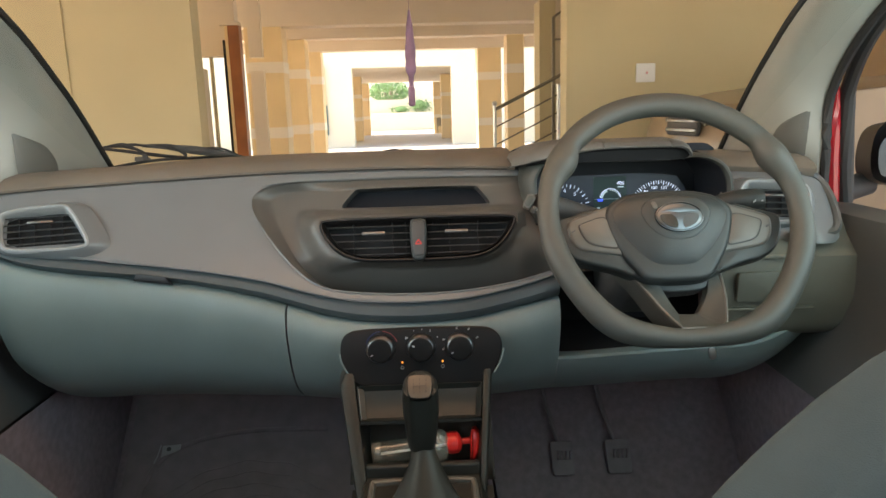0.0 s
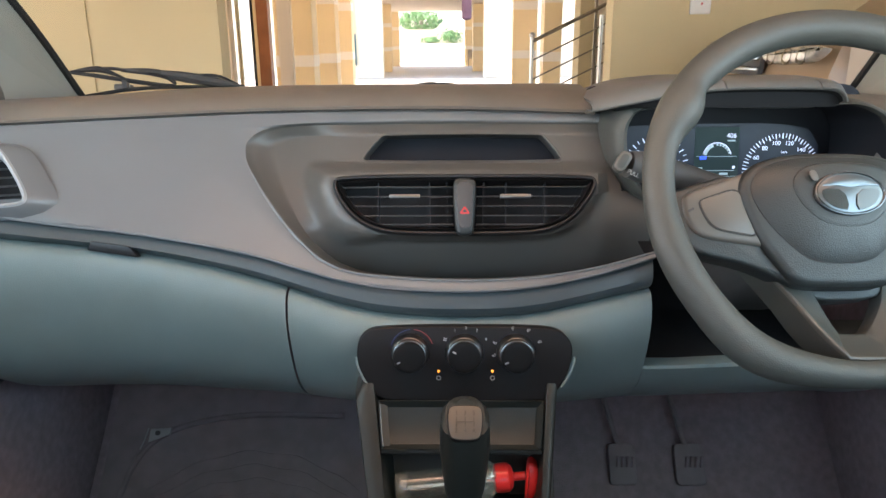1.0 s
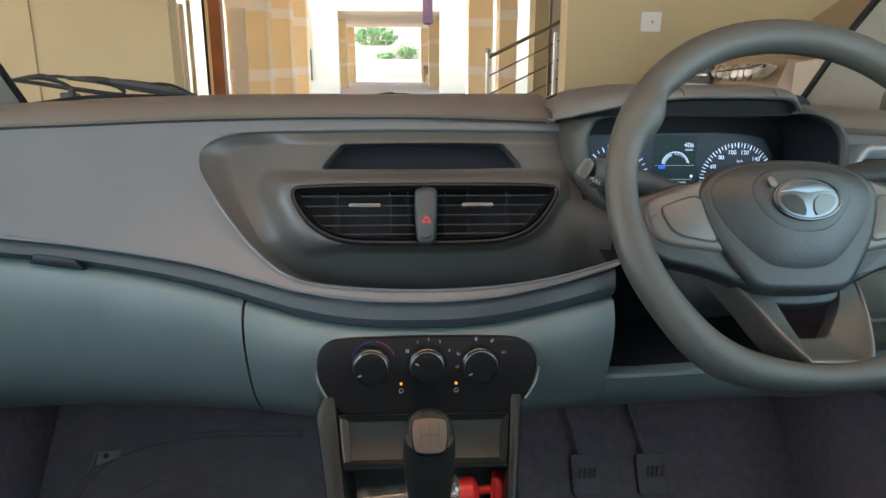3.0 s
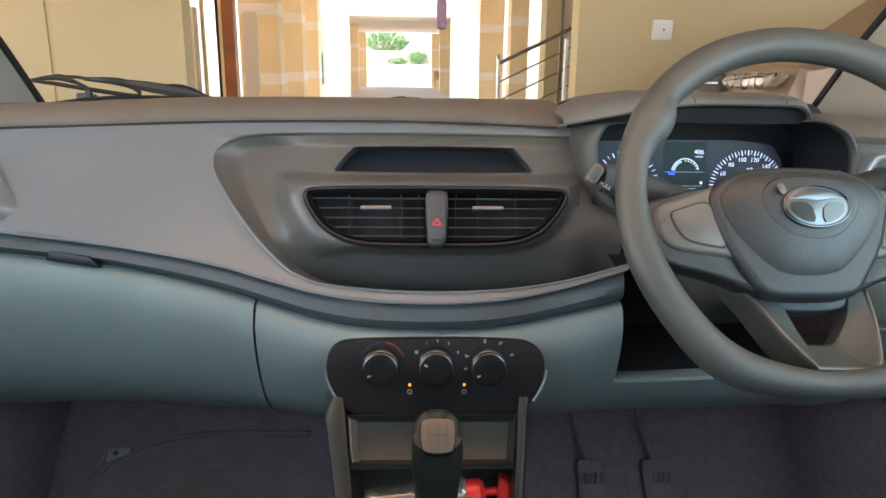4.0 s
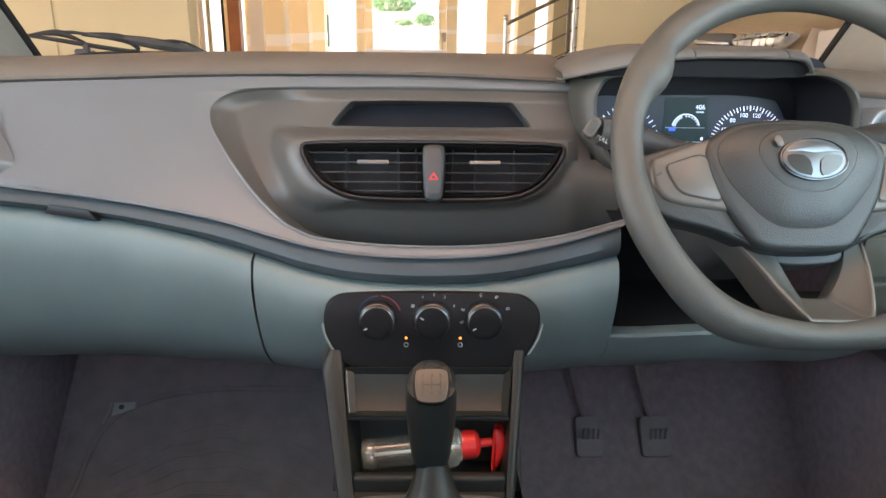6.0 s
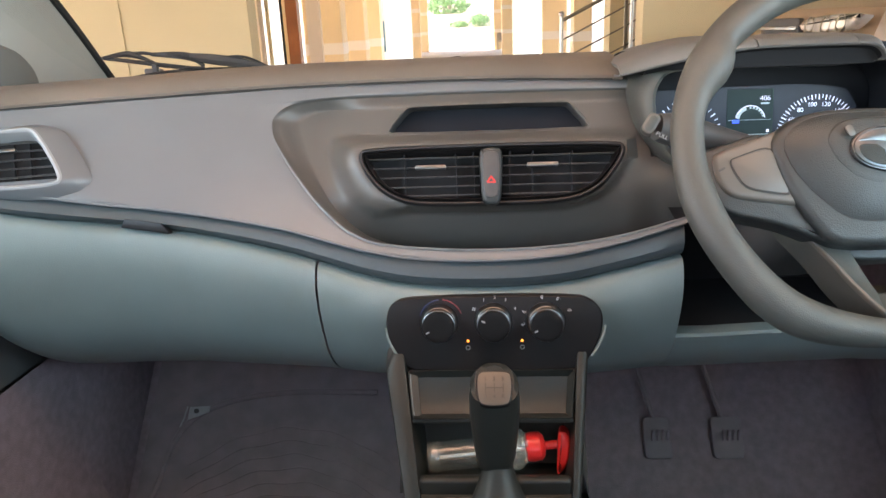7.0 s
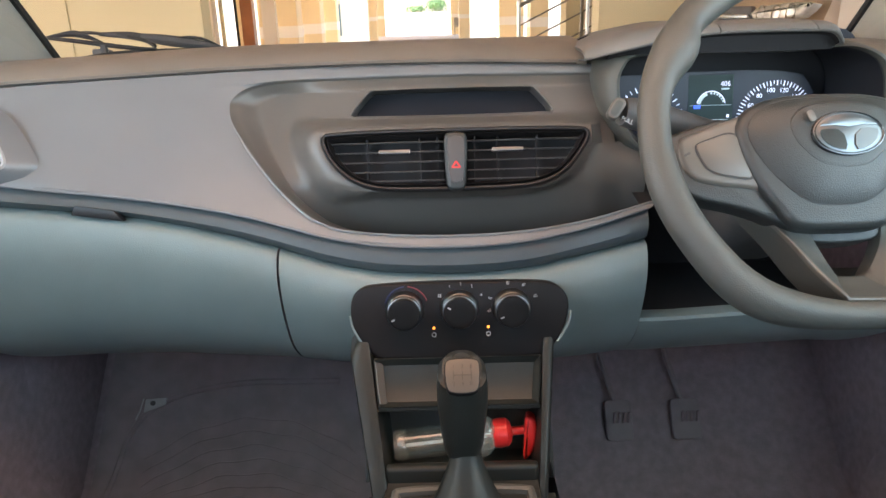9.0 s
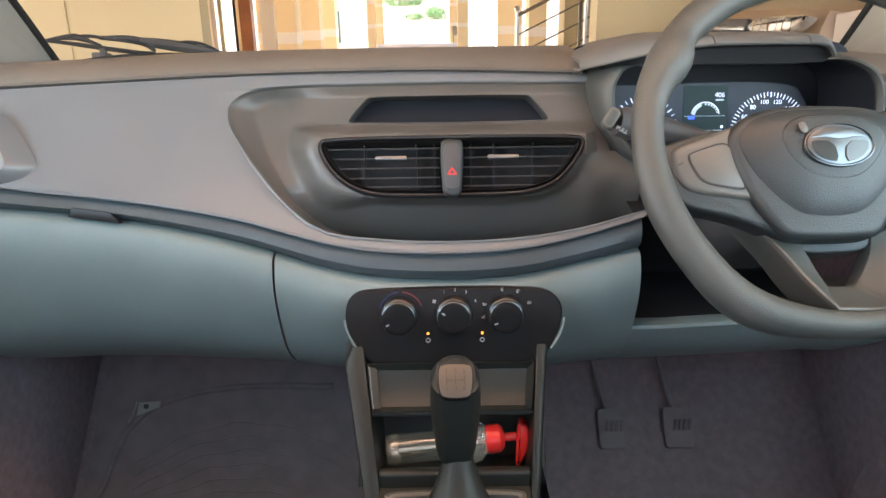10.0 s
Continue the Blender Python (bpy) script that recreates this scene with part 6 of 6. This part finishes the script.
# stairs behind the right-hand wall
stairs = thing("staircase", "dark stone staircase rising behind the cream wall", "staircase", kind="structure")
for k in range(8):
    hall("step", box(1.82 + 0.27 * k, 1.82 + 0.27 * (k + 1) + 0.02, 8.3, 9.4, 0.0 if k == 0 else 0.17 * k - 0.02, 0.17 * (k + 1)), M_STEP, parent=stairs)
hall("stair_soffit", box(1.8, 3.6, 8.3, 9.4, 2.62, 2.72), M_CEIL, "pale plastered soffit over the stairs", "soffit")
hall("stair_pier", box(1.90, 2.12, 9.42, 9.8, 0, 2.6), M_WALL, "cream pier beside the stairs", "wall")
hall("stair_back_wall", box(2.122, 3.8, 9.60, 9.7, 0, 2.6), M_CEIL, "pale brown wall behind the stairs", "wall")

# car parked across the bay, seen past the wheel
bc = thing("parked_car", "beige car with clear headlamp parked by the wall", "car")
CARM = HALL @ Matrix.Translation((1.890, 5.357, 0)) @ Euler((0, 0, radians(-86.5))).to_matrix().to_4x4() @ Matrix.Diagonal((1, 1, 1.06, 1))


def on_car(pts):
    return [CARM @ Vector(p) for p in pts]


rows = []
for x in (0.0, 0.06, 0.25, 0.6, 1.0, 1.4, 1.63, 1.69):
    e = 0.14 if x in (0.0, 1.69) else 0.05 if x in (0.06, 1.63) else 0
    rows.append(on_car([(x, 0.10 + e, 0.30), (x, 0.02 + e, 0.5), (x, 0.0 + e, 0.75), (x, 0.03 + e, 0.95), (x, 0.09 + e, 1.12 - e * 0.2), (x, 0.5, 1.20 - e * 0.3), (x, 1.1, 1.26 - e * 0.3)]))
part("bonnet", loft(rows), M_BEIGECAR, bc)
for x in (0.0, 1.69):
    part("wing", loft([on_car([(x, y, 0.35), (x, y, 0.8), (x, y, z)]) for y, z in ((0.14, 1.09), (0.5, 1.15), (1.1, 1.21), (2.2, 1.22), (3.6, 1.15))]), M_BEIGECAR, bc, "beige side panel")
part("cabin", loft([on_car([(x0, y, z) for x0 in (0.08 + q, 0.845, 1.61 - q)]) for y, z, q in ((1.1, 1.25, 0), (1.6, 1.62, 0.12), (2.8, 1.65, 0.12), (3.5, 1.2, 0))]), M_BEIGECAR, bc, "beige roof")
for x in (0.1, 1.59):
    for y in (0.75, 2.95):
        part("tyre", turned([(0.16, -0.09), (0.30, -0.09), (0.32, -0.06), (0.32, 0.06), (0.30, 0.09), (0.16, 0.09)], CARM @ Matrix.Translation((x, y, 0.32)) @ Euler((0, radians(90), 0)).to_matrix().to_4x4(), 24), M_RUBBER, bc, "black tyre")
FL = CARM @ plane_at(1.09, 0.02, 1.035, 8)
lamp = part("headlamp", slab(cut_corners([(0.0, -0.05), (0.46, -0.035), (0.57, 0.02), (0.60, 0.06), (0.0, 0.04)], 2), 0.06, FL @ Matrix.Translation((0, 0, 0.035)), 0.02, 3), M_LAMP, bc, "clear headlamp glass")
for m_ in (FL @ Matrix.Translation((0.12, -0.005, 0.036)), FL @ Matrix.Translation((0.28, -0.003, 0.036)), FL @ Matrix.Translation((0.42, 0.003, 0.036))):
    part("reflector", turned([(0.045, -0.01), (0.045, 0.002), (0.03, -0.004), (0.01, -0.010)], m_, 16), M_CHROME, lamp)
part("grille", slab(rounded(0.46, 0.15, 0.03, 3), 0.03, CARM @ plane_at(0.85, 0.0, 1.0, 5) @ Matrix.Translation((0, 0, 0.01)), 0.01), M_BLACK, bc, "black grille")
for z in (0.96, 1.02):
    part("grille_bar", slab(rounded(0.45, 0.024, 0.006, 2), 0.02, CARM @ plane_at(0.85, 0.0, z, 5) @ Matrix.Translation((0, 0, 0.025)), 0.004), M_CHROME, bc, "chrome grille bar")

# yard beyond: trees and planting
random.seed(4)


def tree(u, d, h, r, deep=0.42):
    c = thing("tree", "leafy green tree in the sunny yard", "tree", group="yard trees")
    base = hp(u, d, 0)
    limbs = [tube([base, base + Vector((0.05, 0, h * 0.3)), base + Vector((0, 0.1, h * 0.62))], [0.14, 0.11, 0.06], 8)]
    for k in range(5):
        a = 2 * math.pi * k / 5
        limbs.append(tube([base + Vector((0, 0.05, h * 0.4)), base + Vector((r * 0.5 * math.cos(a), r * 0.5 * math.sin(a), h * 0.72))], [0.06, 0.02], 6))
    part("trunk", joined(*limbs), M_BARK, c)
    vs, fs = [], []
    for k in range(2000):
        while True:
            q = Vector([random.uniform(-1, 1) for _ in range(3)])
            if q.length < 1 and noise.noise(q * 2.3 + Vector((u, d, 0))) > -0.12:
                break
        p = base + Vector((q.x * r, q.y * r, h * 0.62 + q.z * h * deep))
        e = Euler([random.uniform(0, 6.3) for _ in range(3)]).to_matrix()
        s = random.uniform(0.06, 0.13)
        i = len(vs)
        vs += [p + e @ Vector(v) * s for v in ((-1, 0, 0), (0, -0.45, 0.1), (1, 0, 0), (0, 0.45, 0.1))]
        fs.append((i, i + 1, i + 2, i + 3))
    me = bpy.data.meshes.new("crown")
    me.from_pydata(vs, [], fs)
    me.materials.append(M_LEAF)
    ob = new("crown", me)
    ob.parent = c
    return c


tree(-0.75, 50.5, 4.3, 1.55, 0.17)
tree(-3.6, 54, 5.0, 1.9, 0.2)


def shrub(u, d, h, r, n=900, z0=1.15):
    c = thing("shrub", "rounded green shrub on the pale planter wall", "shrub", group="yard shrubs")
    base = hp(u, d, z0)
    part("stems", joined(*[tube([base + Vector((0.1 * k, 0, 0)), base + Vector((0.25 * k, 0.1, h * 0.6))], [0.03, 0.01], 6) for k in (-2, -1, 0, 1, 2)]), M_BARK, c)
    vs, fs = [], []
    for k in range(n):
        q = Vector([random.gauss(0, 0.45) for _ in range(3)])
        p = base + Vector((q.x * r, q.y * r, max(0.03, h * 0.55 + q.z * h * 0.45)))
        e = Euler([random.uniform(0, 6.3) for _ in range(3)]).to_matrix()
        z = random.uniform(0.05, 0.1)
        i = len(vs)
        vs += [p + e @ Vector(v) * z for v in ((-1, 0, 0), (0, -0.45, 0.1), (1, 0, 0), (0, 0.45, 0.1))]
        fs.append((i, i + 1, i + 2, i + 3))
    me = bpy.data.meshes.new("leaves")
    me.from_pydata(vs, [], fs)
    me.materials.append(M_LEAF)
    new("leaves", me).parent = c
    return c


hall("planter_wall", box(-2.5, 4.0, 47.2, 48.8, 0, 1.15, 0.03), M_FARWALL, "pale sunlit raised planter in the yard", "planter")
hall("yard_low_wall", box(-6, 6, 49.3, 49.5, 0, 2.05), M_FARWALL, "pale sunlit low wall behind the planter", "wall")
shrub(1.25, 48, 0.85, 0.68)
shrub(-0.05, 48, 0.42, 0.55, 500)
pipe = thing("downpipe", "narrow dark green downpipe on the far building wall", "pipe")
hall("pipe_foot", tube([(-2.70, 25.53, 0.45), (-2.70, 25.53, 1.50)], 0.065, 12), M_TEAL, parent=pipe, smooth=True)
hall("pipe_upper", tube([(-2.70, 25.53, 1.50), (-2.70, 25.53, 2.85)], 0.055, 12), M_COLUMN, "", parent=pipe, smooth=True)
hall("yard_wall", box(-14, 14, 60, 60.3, 0, 3.0), M_FARWALL, "pale sunlit boundary wall of the yard", "wall")

# ---- key hanging under the column ----
key = thing("key_tag", "pale metal key tag hanging under the steering column", "key")
part("tag", slab(rounded(0.013, 0.020, 0.005, 4), 0.002, plane_at(0.467, 1.078, 0.800, 5, 10, 12), 0.0006), M_STEEL, key)
part("loop", tube([(0.467, 1.080, 0.811), (0.469, 1.083, 0.818), (0.470, 1.090, 0.823)], 0.0012, 6), M_STEEL, key)

# ---- far passage ----
crate = thing("storage_crate", "blue plastic crate beside the far column", "crate")
hall("crate_body", box(-2.60, -2.20, 37.6, 38.0, 0, 0.33, 0.02), M_BLUE, parent=crate)
hall("crate_rim", box(-2.62, -2.18, 37.58, 38.02, 0.332, 0.36, 0.01), M_BLUE, parent=crate)
chair = thing("plastic_chair", "pale plastic garden chair in the far passage", "chair")
hall("seat", box(1.86, 2.30, 37.3, 37.74, 0.40, 0.44, 0.015), M_BARK, parent=chair)
hall("backrest", box(1.86, 2.30, 37.70, 37.74, 0.45, 0.85, 0.015), M_BARK, parent=chair)
for u in (1.88, 2.26):
    for d in (37.32, 37.70):
        hall("leg", box(u, u + 0.03, d, d + 0.03, 0, 0.398), M_BARK, parent=chair)

# ---- steel clip on the passenger mat ----
clip = thing("mat_clip", "small dull grey clip plate holding the passenger mat", "clip")
CP = plane_at(-0.583, 1.496, 0.462, 40, 0, 0)
part("wire", tube([CP @ Vector((-0.021, 0.012, 0.002)), CP @ Vector((-0.026, -0.012, 0.001)), CP @ Vector((-0.033, -0.027, -0.002))], 0.0015, 6), M_RIM, clip)
part("plate", slab([(-0.019, -0.014), (0.021, 0.001), (0.022, 0.013), (-0.018, 0.011)], 0.004, CP, 0.001), M_RIM, clip)
part("screw", slab(rounded(0.010, 0.009, 0.004, 3), 0.002, CP @ Matrix.Translation((-0.003, 0.003, 0.001))), M_BLACK, clip)
